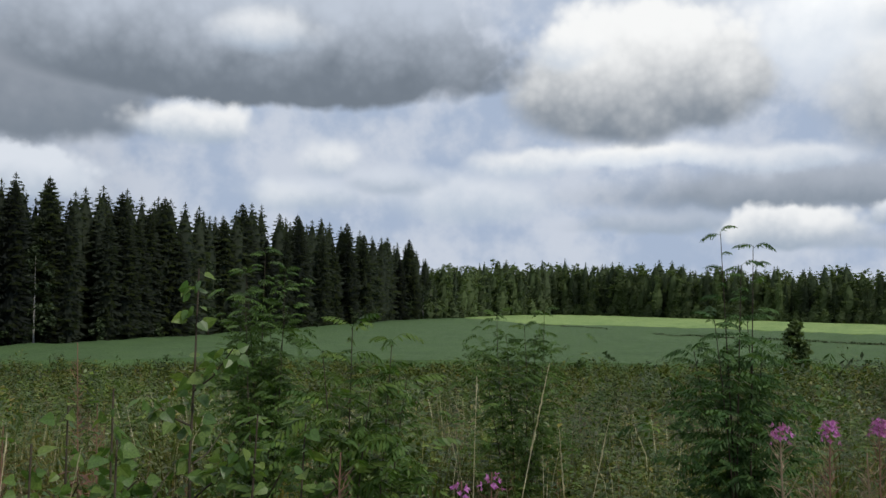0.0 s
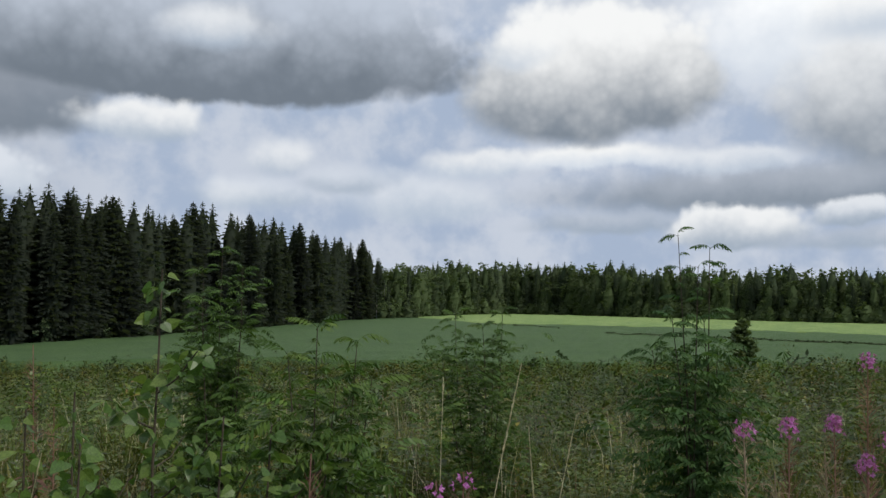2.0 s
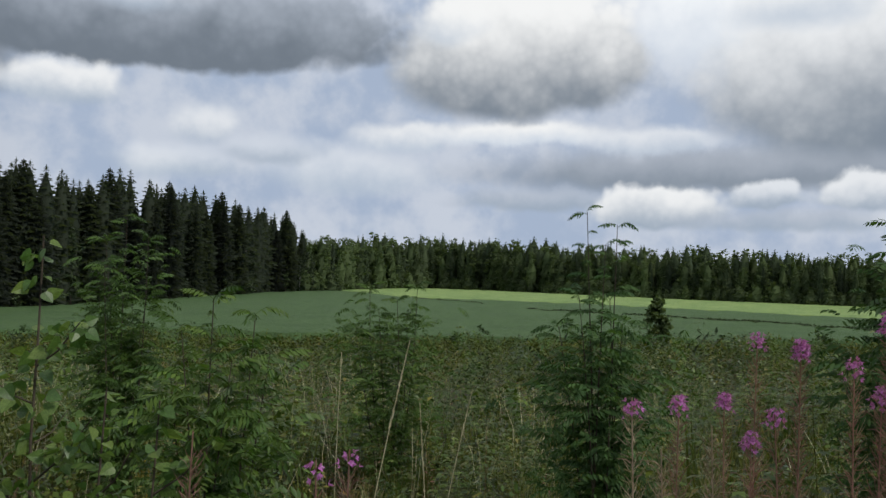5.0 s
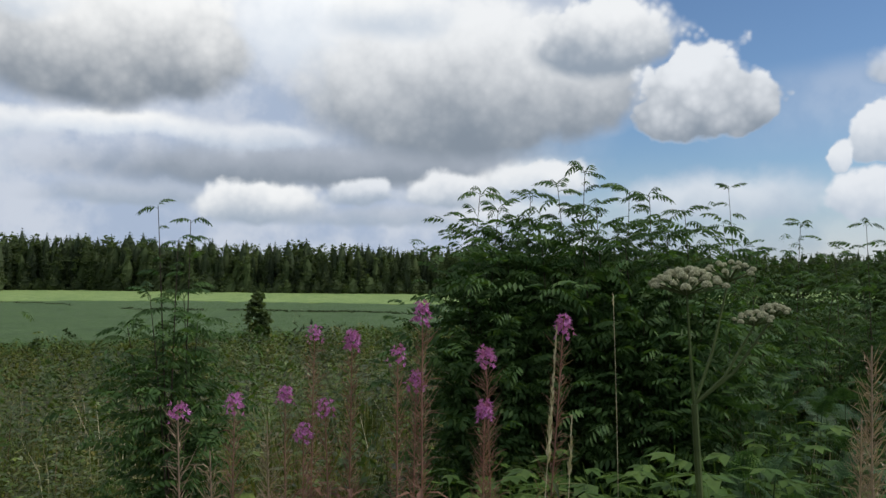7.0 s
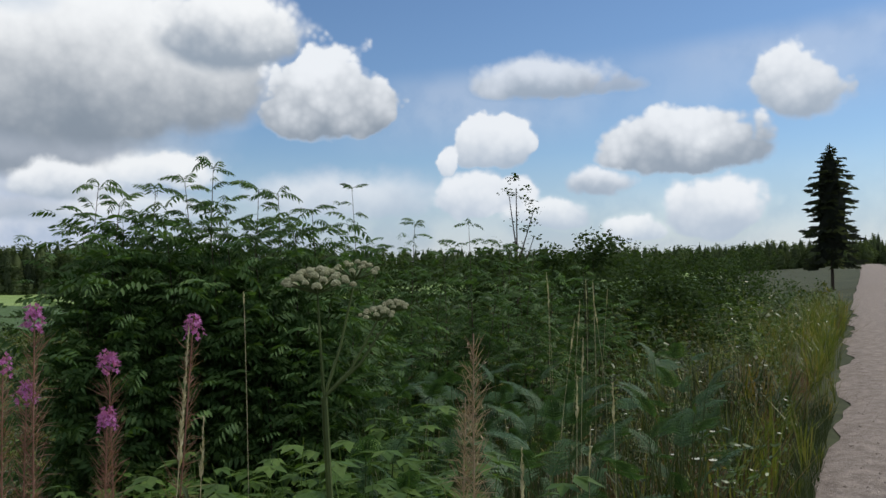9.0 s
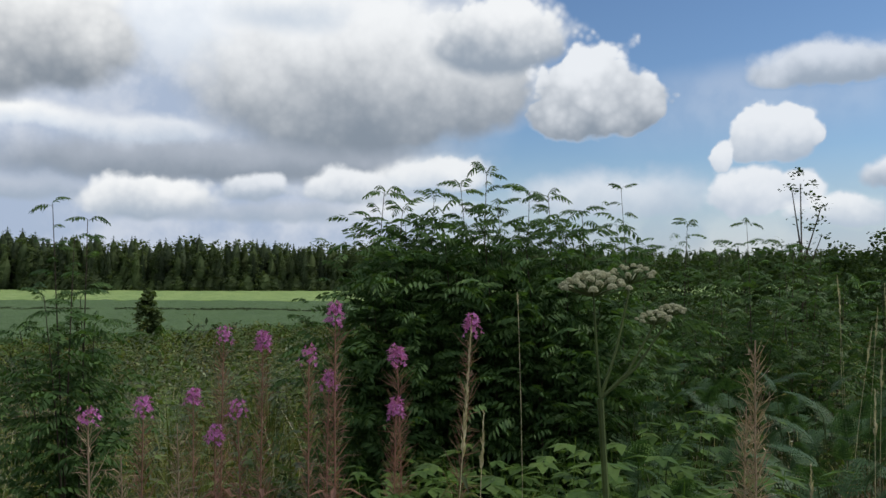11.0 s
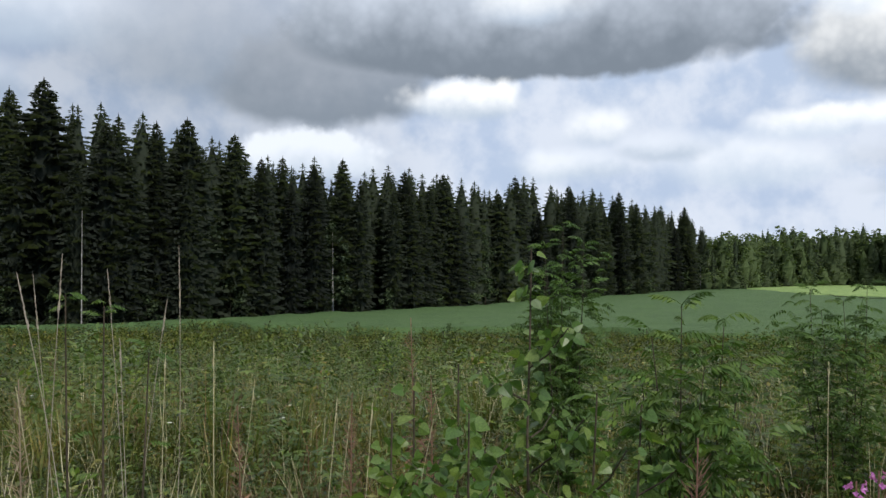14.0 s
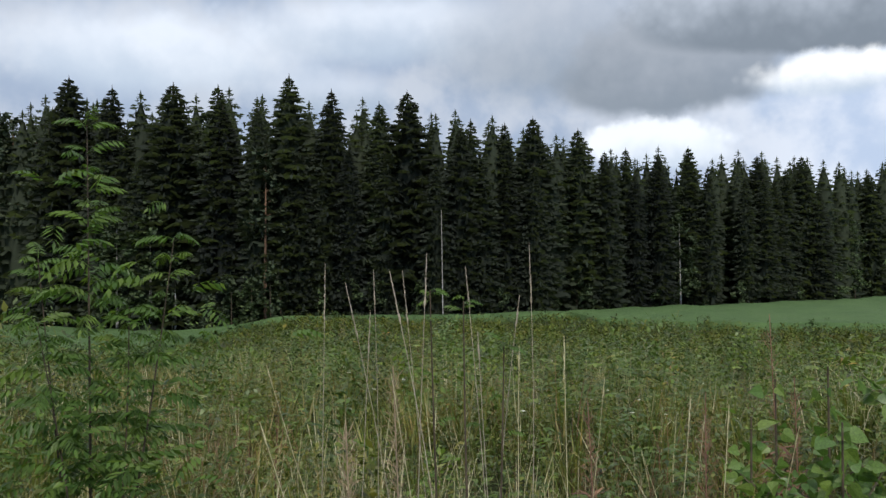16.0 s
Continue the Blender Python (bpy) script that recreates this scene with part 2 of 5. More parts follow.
def solid(name, dark, light, scale=8.0, rough=0.85, bump=0.3, detail=6.0, stretch=(1, 1, 1), dist=0.02):
    """Bark, soil, gravel: two colours by noise at two scales, with relief."""
    m = bpy.data.materials.new(name)
    m.use_nodes = True
    k = Nodes(m.node_tree)
    out = k.add("ShaderNodeOutputMaterial")
    face = k.add("ShaderNodeBsdfPrincipled")
    place = k.add("ShaderNodeMapping")
    place.inputs["Scale"].default_value = stretch
    k.link(k.add("ShaderNodeTexCoord").outputs["Object"], place.inputs[0])
    a = k.noise(place.outputs[0], scale, detail, 0.65)
    b = k.noise(place.outputs[0], scale * 0.13, 3)
    f = k.step(k.math("ADD", k.math("MULTIPLY", a, 0.7), k.math("MULTIPLY", b, 0.5)), 0.42, 0.78)
    k.link(k.mix(f, dark, light), face.inputs["Base Color"])
    face.inputs["Roughness"].default_value = rough
    face.inputs["Specular IOR Level"].default_value = 0.2
    rise = k.add("ShaderNodeBump")
    rise.inputs["Strength"].default_value = bump
    rise.inputs["Distance"].default_value = dist
    k.link(a, rise.inputs["Height"])
    k.link(rise.outputs[0], face.inputs["Normal"])
    k.link(face.outputs[0], out.inputs[0])
    return m


# two tones of spruce: cloud shade near and sunlight far, put into the colours
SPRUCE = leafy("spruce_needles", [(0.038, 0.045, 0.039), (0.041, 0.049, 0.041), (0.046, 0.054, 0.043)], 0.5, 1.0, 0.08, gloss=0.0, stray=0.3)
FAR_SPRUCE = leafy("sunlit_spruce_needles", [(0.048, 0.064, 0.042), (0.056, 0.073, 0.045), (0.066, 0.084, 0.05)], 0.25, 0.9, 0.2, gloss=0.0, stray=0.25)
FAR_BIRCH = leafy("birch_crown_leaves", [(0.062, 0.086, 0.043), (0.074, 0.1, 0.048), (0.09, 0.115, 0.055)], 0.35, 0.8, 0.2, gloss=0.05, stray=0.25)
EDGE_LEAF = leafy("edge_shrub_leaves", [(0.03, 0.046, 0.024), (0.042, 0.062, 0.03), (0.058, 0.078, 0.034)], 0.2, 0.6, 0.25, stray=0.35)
PINE = leafy("pine_needles", [(0.02, 0.034, 0.02), (0.032, 0.045, 0.024), (0.045, 0.055, 0.028)], 0.1, 0.7, 0.25)
ROWAN = leafy("rowan_leaves", [(0.038, 0.076, 0.018), (0.056, 0.106, 0.023), (0.084, 0.142, 0.03)], 0.36, 0.45, 0.2, "object")
ROWAN_DARK = leafy("thicket_leaves", [(0.036, 0.08, 0.024), (0.052, 0.105, 0.032), (0.08, 0.14, 0.042)], 0.33, 0.55, 0.2, "object", 0.2)
ROWAN_LIGHT = leafy("young_rowan_leaves", [(0.045, 0.092, 0.02), (0.066, 0.122, 0.025), (0.105, 0.162, 0.034)], 0.4, 0.45, 0.2, "object")
ROWAN_IN = leafy("rowan_inner_leaves", [(0.038, 0.076, 0.018), (0.056, 0.106, 0.023), (0.084, 0.142, 0.03)], 0.36, 0.5, 0.2)
ROWAN_DARK_IN = leafy("thicket_inner_leaves", [(0.036, 0.078, 0.025), (0.052, 0.102, 0.032), (0.078, 0.135, 0.04)], 0.33, 0.6, 0.2, gloss=0.15)
ROWAN_LIGHT_IN = leafy("young_rowan_inner_leaves", [(0.045, 0.092, 0.02), (0.066, 0.122, 0.025), (0.105, 0.162, 0.034)], 0.4, 0.45, 0.2)
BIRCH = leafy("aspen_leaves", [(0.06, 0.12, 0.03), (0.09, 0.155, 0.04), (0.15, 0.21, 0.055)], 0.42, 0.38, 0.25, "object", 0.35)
FORB = leafy("meadow_leaves", [(0.031, 0.046, 0.010), (0.058, 0.084, 0.019), (0.090, 0.112, 0.024), (0.136, 0.130, 0.037), (0.050, 0.079, 0.023), (0.139, 0.146, 0.065)], 0.3, 0.42, 0.2, gloss=0.35, patch=0.6)
FORB_FAR = leafy("far_meadow_leaves", [(0.05, 0.066, 0.016), (0.068, 0.098, 0.022), (0.09, 0.098, 0.027), (0.06, 0.09, 0.022)], 0.25, 0.7, 0.2, gloss=0.1, patch=0.45)
ROWAN_FAR = leafy("bush_leaves", [(0.032, 0.055, 0.022), (0.04, 0.068, 0.026), (0.052, 0.082, 0.03)], 0.3, 0.85, 0.2, gloss=0.05)
FORB_PALE = leafy("pale_herb_leaves", [(0.07, 0.115, 0.036), (0.1, 0.148, 0.05), (0.145, 0.165, 0.064)], 0.3, 0.42, 0.2, gloss=0.35, patch=0.5)
FORB_DIM = leafy("dim_bush_leaves", [(0.022, 0.038, 0.014), (0.034, 0.052, 0.018), (0.05, 0.06, 0.022)], 0.2, 0.6, 0.2)
BUSH = leafy("young_bush_leaves", [(0.039, 0.072, 0.019), (0.058, 0.102, 0.026), (0.078, 0.120, 0.030)], 0.3, 0.42, 0.2, gloss=0.35, patch=0.45)
YELLOW = leafy("yellowing_leaves", [(0.11, 0.12, 0.03), (0.15, 0.15, 0.04), (0.2, 0.18, 0.05)], 0.35, 0.5, 0.2)
STRAW_GREEN = leafy("half_dry_grass", [(0.104, 0.120, 0.039), (0.166, 0.157, 0.061), (0.249, 0.203, 0.095)], 0.35, 0.5, 0.2)
# raspberry leaves again, a darker copy with shade put into the colour
RASP_DIM = leafy("shaded_raspberry_leaves", [(0.048, 0.095, 0.019), (0.068, 0.125, 0.027), (0.1, 0.16, 0.035)], 0.35, 0.5, 0.2)
RASP = leafy("raspberry_leaves", [(0.059, 0.104, 0.020), (0.082, 0.135, 0.025), (0.111, 0.156, 0.033)], 0.35, 0.42, 0.2, gloss=0.35, patch=0.45)
FERN = leafy("bracken_leaves", [(0.034, 0.074, 0.03), (0.048, 0.098, 0.04), (0.068, 0.124, 0.05)], 0.3, 0.5, 0.15, gloss=0.2)
GRASS = leafy("grass_blades", [(0.059, 0.088, 0.020), (0.094, 0.119, 0.029), (0.151, 0.150, 0.049)], 0.35, 0.5, 0.2, patch=0.35)
SPIKE = leafy("grey_spikes", [(0.24, 0.21, 0.18), (0.31, 0.27, 0.23), (0.38, 0.34, 0.28)], 0.25, 0.7, 0.2)
STRAW = leafy("straw", [(0.3, 0.27, 0.17), (0.42, 0.38, 0.25), (0.54, 0.5, 0.36)], 0.25, 0.6, 0.2)
RUST = leafy("rusty_stalks", [(0.11, 0.06, 0.045), (0.16, 0.085, 0.055), (0.2, 0.125, 0.07)], 0.2, 0.7, 0.25)
POD = leafy("fireweed_pods", [(0.15, 0.08, 0.07), (0.22, 0.115, 0.09), (0.25, 0.17, 0.12)], 0.25, 0.6, 0.2)
BUFF = leafy("dried_pods", [(0.19, 0.135, 0.1), (0.27, 0.2, 0.145), (0.35, 0.28, 0.2)], 0.25, 0.7, 0.2)
PETAL = leafy("magenta_petals", [(0.32, 0.07, 0.31), (0.44, 0.14, 0.43), (0.56, 0.27, 0.56)], 0.35, 0.5, 0.15)
UMBEL = leafy("umbel_florets", [(0.26, 0.27, 0.16), (0.33, 0.34, 0.22), (0.4, 0.4, 0.28)], 0.15, 0.7, 0.2)
WHITE = leafy("white_petals", [(0.6, 0.6, 0.55), (0.7, 0.7, 0.65)], 0.25, 0.6, 0.1)
SEEDLING = leafy("seedling_leaves", [(0.04, 0.08, 0.02), (0.062, 0.11, 0.026), (0.095, 0.145, 0.034)], 0.35, 0.42, 0.2, gloss=0.35, patch=0.35)
STEM = leafy("green_stems", [(0.05, 0.075, 0.022), (0.07, 0.1, 0.03)], 0.05, 0.5, 0.2, "object")
TWIG = solid("brown_twigs", (0.03, 0.024, 0.016), (0.075, 0.06, 0.04), 30.0, 0.7, 0.2)
BARK = solid("spruce_bark", (0.03, 0.024, 0.02), (0.075, 0.06, 0.048), 5.0, 0.9, 0.6, stretch=(1, 1, 0.25))
PINE_BARK = solid("pine_bark", (0.07, 0.045, 0.03), (0.17, 0.105, 0.065), 5.0, 0.9, 0.6, stretch=(1, 1, 0.25))
BIRCH_BARK = solid("birch_bark", (0.1, 0.095, 0.09), (0.42, 0.41, 0.38), 4.0, 0.8, 0.3, stretch=(1, 1, 2.5))
SOIL = solid("meadow_soil", (0.02, 0.026, 0.011), (0.052, 0.06, 0.025), 3.0, 0.95, 0.8)
GRAVEL = solid("road_gravel", (0.13, 0.105, 0.09), (0.27, 0.23, 0.2), 45.0, 0.9, 0.7, 8.0)
CROP = solid("green_cereal_crop", (0.046, 0.087, 0.03), (0.068, 0.12, 0.04), 2.2, 0.8, 0.9, 8.0, (1, 1, 0.3), 0.3)
# the same crop in paler green: sunlight on the far strip put into colour
CROP_SUNLIT = solid("sun_painted_cereal_crop", (0.12, 0.2, 0.06), (0.23, 0.31, 0.1), 1.6, 0.8, 0.9, 8.0, (1, 1, 0.3), 0.3)


# ---- mesh tools ----
class Geo:
    """Points and faces of one mesh."""

    def __init__(self):
        self.v, self.f = [], []

    def add(self, pts, faces):
        b = len(self.v)
        self.v.extend(tuple(p) for p in pts)
        self.f.extend(tuple(b + i for i in f) for f in faces)

    def tube(self, pts, r0, r1, sides=5):
        pts = [Vector(p) for p in pts]
        n = len(pts)
        ring = []
        for i, p in enumerate(pts):
            d = (pts[min(i + 1, n - 1)] - pts[max(i - 1, 0)]).normalized()
            a = d.cross(Vector((0.31, 0.95, 0.02))).normalized()
            b = d.cross(a)
            r = r0 + (r1 - r0) * i / (n - 1)
            ring += [p + (a * math.cos(6.2832 * j / sides) + b * math.sin(6.2832 * j / sides)) * r for j in range(sides)]
        fs = [(i * sides + j, i * sides + (j + 1) % sides, (i + 1) * sides + (j + 1) % sides, (i + 1) * sides + j) for i in range(n - 1) for j in range(sides)]
        fs.append(tuple(range((n - 1) * sides, n * sides)))
        self.add(ring, fs)

    def blade(self, base, way, up, length, width, fold=0.15, droop=0.0, wide=0.42, flat=False):
        """A leaf of two bent halves from base along way."""
        way, up = Vector(way).normalized(), Vector(up).normalized()
        side = way.cross(up).normalized()
        up = side.cross(way)
        base = Vector(base)
        tip = base + way * length - Vector((0, 0, droop * length))
        m = base + way * length * wide - up * width * fold
        a = base + way * length * wide + side * width * 0.5
        b = base + way * length * wide - side * width * 0.5
        if flat:
            self.add((base, a, tip, b), ((0, 1, 2, 3),))
        else:
            self.add((base, a, tip, m, b), ((0, 1, 2, 3), (0, 3, 2, 4)))

    def arrays(self):
        return np.array(self.v, dtype=np.float32), self.f

    def mesh(self, name, mat, smooth=False):
        me = bpy.data.meshes.new(name)
        me.from_pydata(self.v, [], self.f)
        me.materials.append(mat)
        if smooth:
            me.polygons.foreach_set("use_smooth", [True] * len(me.polygons))
        me.update()
        return me


def quads_mesh(name, verts, quads, mat):
    me = bpy.data.meshes.new(name)
    n, m = len(verts), len(quads)
    me.vertices.add(n)
    me.vertices.foreach_set("co", np.ascontiguousarray(verts, dtype=np.float32).ravel())
    me.loops.add(m * 4)
    me.loops.foreach_set("vertex_index", np.ascontiguousarray(quads, dtype=np.int32).ravel())
    me.polygons.add(m)
    me.polygons.foreach_set("loop_start", np.arange(0, m * 4, 4, dtype=np.int32))
    me.polygons.foreach_set("loop_total", np.full(m, 4, dtype=np.int32))
    me.materials.append(mat)
    me.update(calc_edges=True)
    me.validate()
    return me


def thing(name, place, label, category, group="", turn=0.0):
    ob = new(name)
    ob.empty_display_size = 0.2
    ob.matrix_basis = pose(*place, 0, 0, turn)
    return tagged(ob, label, category, group)


def part(name, geo, mat, parent, label="", smooth=False):
    me = geo if isinstance(geo, bpy.types.Mesh) else geo.mesh(name, mat, smooth)
    ob = new(name, me)
    ob.parent = parent
    if label:
        tagged(ob, label)
    return ob


def piece(name, me, parent, m):
    ob = new(name, me)
    ob.parent = parent
    ob.matrix_basis = m
    return ob


def leaf_cloud(g, r, centre, size, count, leaf, wide=0.5, rise=-0.2):
    for _ in range(count):
        d = Vector((r.gauss(0, 1), r.gauss(0, 1), r.gauss(0, 1)))
        d = d.normalized() * (r.random() ** 0.45)
        p = Vector(centre) + Vector((d.x * size[0], d.y * size[1], d.z * size[2]))
        w = Vector((r.gauss(0, 1), r.gauss(0, 1), r.gauss(rise, 0.6))).normalized()
        u = Vector((r.gauss(0, 0.5), r.gauss(0, 0.5), 1))
        s = leaf * r.uniform(0.6, 1.3)
        sd = w.cross(u).normalized() * s * wide
        g.add((p, p + w * s * 0.5 + sd, p + w * s, p + w * s * 0.5 - sd), ((0, 1, 2, 3),))


# ---- the lie of the land ----
def ss(a, b, x):
    t = np.clip((np.asarray(x, dtype=float) - a) / (b - a), 0, 1)
    return t * t * (3 - 2 * t)


def road_gap(x, y):
    """Metres from the road's edge into the meadow."""
    return (np.asarray(y) - 0.07 * np.asarray(x) - 0.3) * 0.997


def land(x, y):
    x, y = np.asarray(x, dtype=float), np.asarray(y, dtype=float)
    d = road_gap(x, y)
    z = -0.25 * ss(0.2, 2.2, d) - 3.05 * np.clip((d - 2.2) / 54.0, 0, 1)
    z = z - 1.3 * ss(20, 130, x) * ss(45, 140, y)
    # the hollow beyond the open slope
    z = z - 1.7 * ss(-50, -60, np.degrees(np.arctan2(x, np.maximum(y, 0.01)))) * ss(4, 26, d)
    z = z + ss(1.5, 5, d) * 0.05 * (np.sin(x * 0.9 + 1.3 * np.sin(y * 0.53)) + np.sin(y * 1.1 + 0.8 * np.sin(x * 0.61)))
    return z


def zland(x, y):
    return float(land(x, y))


def polar(az, dist):
    return dist * math.sin(radians(az)), dist * math.cos(radians(az))


# azimuth and distance of the meadow's far edge, and of the forest's foot
NEAR_AZ = [-80, -69, -61, -54, -48, -40, -33, -31, -22, -14, -8, -2, 8, 19, 27, 33, 45, 60, 75, 80]
NEAR_D = [56, 54, 54, 74, 77, 75, 77, 70, 64, 65, 64, 60, 58, 56, 55, 54, 50, 45, 40, 40]
WOOD_AZ = [-85, -75, -69, -61, -54, -48, -40, -33, -27.6, -23, -16, -10, -6, -3, -1, 1.5, 4, 7.5, 15.5, 20, 25, 33, 40, 50, 60, 75, 90]
WOOD_D = [110, 105, 98, 86, 80, 79, 78, 83, 91, 95, 109, 133, 157, 185, 198, 214, 240, 265, 238, 225, 215, 208, 205, 205, 220, 245, 250]
TOP_AZ = [-85, -75, -69, -62, -52, -44, -35, -30, -25, -13.5, -7, -2.2, -1.2, 4, 13, 19, 27, 33, 48, 60, 74, 90]
TOP_EL = [8.5, 9.4, 10.6, 11.3, 12.0, 11.1, 9.5, 8.0, 7.35, 6.35, 5.2, 3.9, 2.95, 2.9, 2.75, 2.4, 2.25, 2.15, 1.7, 1.2, 1.15, 1.6]
# azimuth and elevation of the tips that stand out of the dark forest
SPIRES = [(-65.2, 12.2), (-62.7, 11.8), (-59, 12.2), (-56.2, 12.2), (-51.6, 13), (-48.8, 12.1), (-45.6, 11.3), (-43.7, 12), (-39.4, 10.1), (-37.1, 9.8), (-35.2, 10.1), (-32.2, 9.2), (-29.1, 7.8), (-25.1, 7.7), (-20.9, 6.9), (-18.3, 6.7), (-13.4, 6.5), (-9.8, 5.8), (-6.5, 5.3), (-2.3, 4.2)]


def near_edge(az):
    return np.interp(az, NEAR_AZ, NEAR_D)


def wood_edge(az):
    return np.interp(az, WOOD_AZ, WOOD_D)


def build_ground():
    radii = np.concatenate([[0.0], np.geomspace(0.6, 4200, 110)])
    turns = np.radians(np.arange(0, 360, 2.0))
    R, A = np.meshgrid(radii[1:], turns, indexing="ij")
    X, Y = R * np.sin(A), R * np.cos(A)
    Z = land(X, Y) - 0.012 - 0.05 * ss(0.3, -0.3, road_gap(X, Y))
    V = np.stack([X, Y, Z], -1).reshape(-1, 3)
    n = len(turns)
    V = np.concatenate([V, [[0, 0, zland(0, 0) - 0.06]]])
    F = [(i * n + j, i * n + (j + 1) % n, (i + 1) * n + (j + 1) % n, (i + 1) * n + j) for i in range(len(radii) - 2) for j in range(n)]
    F += [(len(V) - 1, (j + 1) % n, j) for j in range(n)]
    g = Geo()
    g.add(V.tolist(), F)
    ob = new("ground", g.mesh("ground", SOIL, True))
    tagged(ob, "dark green overgrown meadow ground sloping down to a field", "ground", kind="structure")


def build_road():
    g = Geo()
    xs = np.concatenate([np.arange(-60, -8, 4.0), np.arange(-8, 30, 0.2), np.arange(30, 320, 6.0)])
    cross = [0.0, -0.25, -1.1, -2.1, -3.1, -3.95, -4.2]
    lift = [-0.03, 0.012, 0.03, 0.05, 0.03, 0.012, -0.03]
    pts = []
    for x in xs:
        ragged = 0.08 * math.sin(x * 1.1) + 0.05 * math.sin(x * 2.7 + 1) + 0.03 * math.sin(x * 6.3)
        for i, (c, h) in enumerate(zip(cross, lift)):
            y = 0.3 + 0.07 * x + c + (ragged if i < 2 else 0)
            pts.append((x, y, h))
    w = len(cross)
    g.add(pts, [(i * w + j, i * w + j + 1, (i + 1) * w + j + 1, (i + 1) * w + j) for i in range(len(xs) - 1) for j in range(w - 1)])
    tagged(new("road", g.mesh("road", GRAVEL, True)), "pale brown gravel road with ragged grassy edge", "road", kind="structure")


DITCH_AZ = [-80, -30, -4, 2, 7, 15, 23, 33, 45, 80]
DITCH_D = [600, 600, 600, 185, 146, 106, 97, 86, 78, 66]


def build_field(name, inner, outer, height, mat, label, a0, a1, seed):
    r = np.random.default_rng(seed)
    g = Geo()
    az = np.arange(a0, a1 + 0.01, 0.5)
    rows = 46
    pts = []
    for a in az:
        d0, d1 = float(inner(a)), float(outer(a))
        d1 = max(d1, d0 + 0.4)
        for i in range(rows + 2):
            if i == 0:
                d, up = d0 + 0.05, 0.02
            elif i == rows + 1:
                d, up = d1 - 0.05, 0.02
            else:
                d = d0 + 0.3 + (d1 - d0 - 0.6) * ((i - 1) / (rows - 1)) ** 1.4
                up = height + r.normal(0, 0.03)
            x, y = polar(a, d)
            pts.append((x, y, zland(x, y) + up))
    w = rows + 2
    g.add(pts, [(i * w + j, (i + 1) * w + j, (i + 1) * w + j + 1, i * w + j + 1) for i in range(len(az) - 1) for j in range(w - 1)])
    tagged(new(name, g.mesh(name, mat, True)), label, "crop field", kind="stuff")


def ditch(a):
    return np.interp(a, DITCH_AZ, DITCH_D)


build_ground()
build_road()
# azimuth and distance where the painted sunlit strip of the field begins
SUNLIT_AZ = [-80, -4, 1.4, 6, 17, 27, 32, 45, 80]
SUNLIT_D = [600, 600, 204, 152, 140, 126, 119, 110, 95]


def sunlit_from(a):
    return np.interp(a, SUNLIT_AZ, SUNLIT_D)


def build_ditch_weeds():
    r = random.Random(4)
    g = Geo()
    for i in range(1500):
        a = r.uniform(6, 60)
        x, y = polar(a, float(ditch(a)) + r.gauss(0, 0.5))
        if 11 < a < 14 or 19 < a < 20.5:
            continue
        leaf_cloud(g, r, (x, y, zland(x, y) + 0.7), (0.35, 0.35, 0.1 * r.uniform(0.5, 1.6)), 8, 0.18, 0.3, 0.6)
    tagged(new("ditch_weeds", g.mesh("ditch_weeds", FORB_DIM)), "dark weeds in a ditch line through the crop", "weeds", kind="stuff")


build_ditch_weeds()
build_field("cereal_field", near_edge, lambda a: np.minimum(sunlit_from(a), wood_edge(a) - 1), 0.7, CROP, "green cereal crop standing below the meadow", -78, 78, 1)
# far strip of the crop, its sunlight painted in by the paler material
build_field("ripening_field", lambda a: sunlit_from(a) + 0.02, lambda a: wood_edge(a) - 1, 0.72, CROP_SUNLIT, "cereal crop before the forest, sunlight painted in as paler green", 1.5, 78, 2)


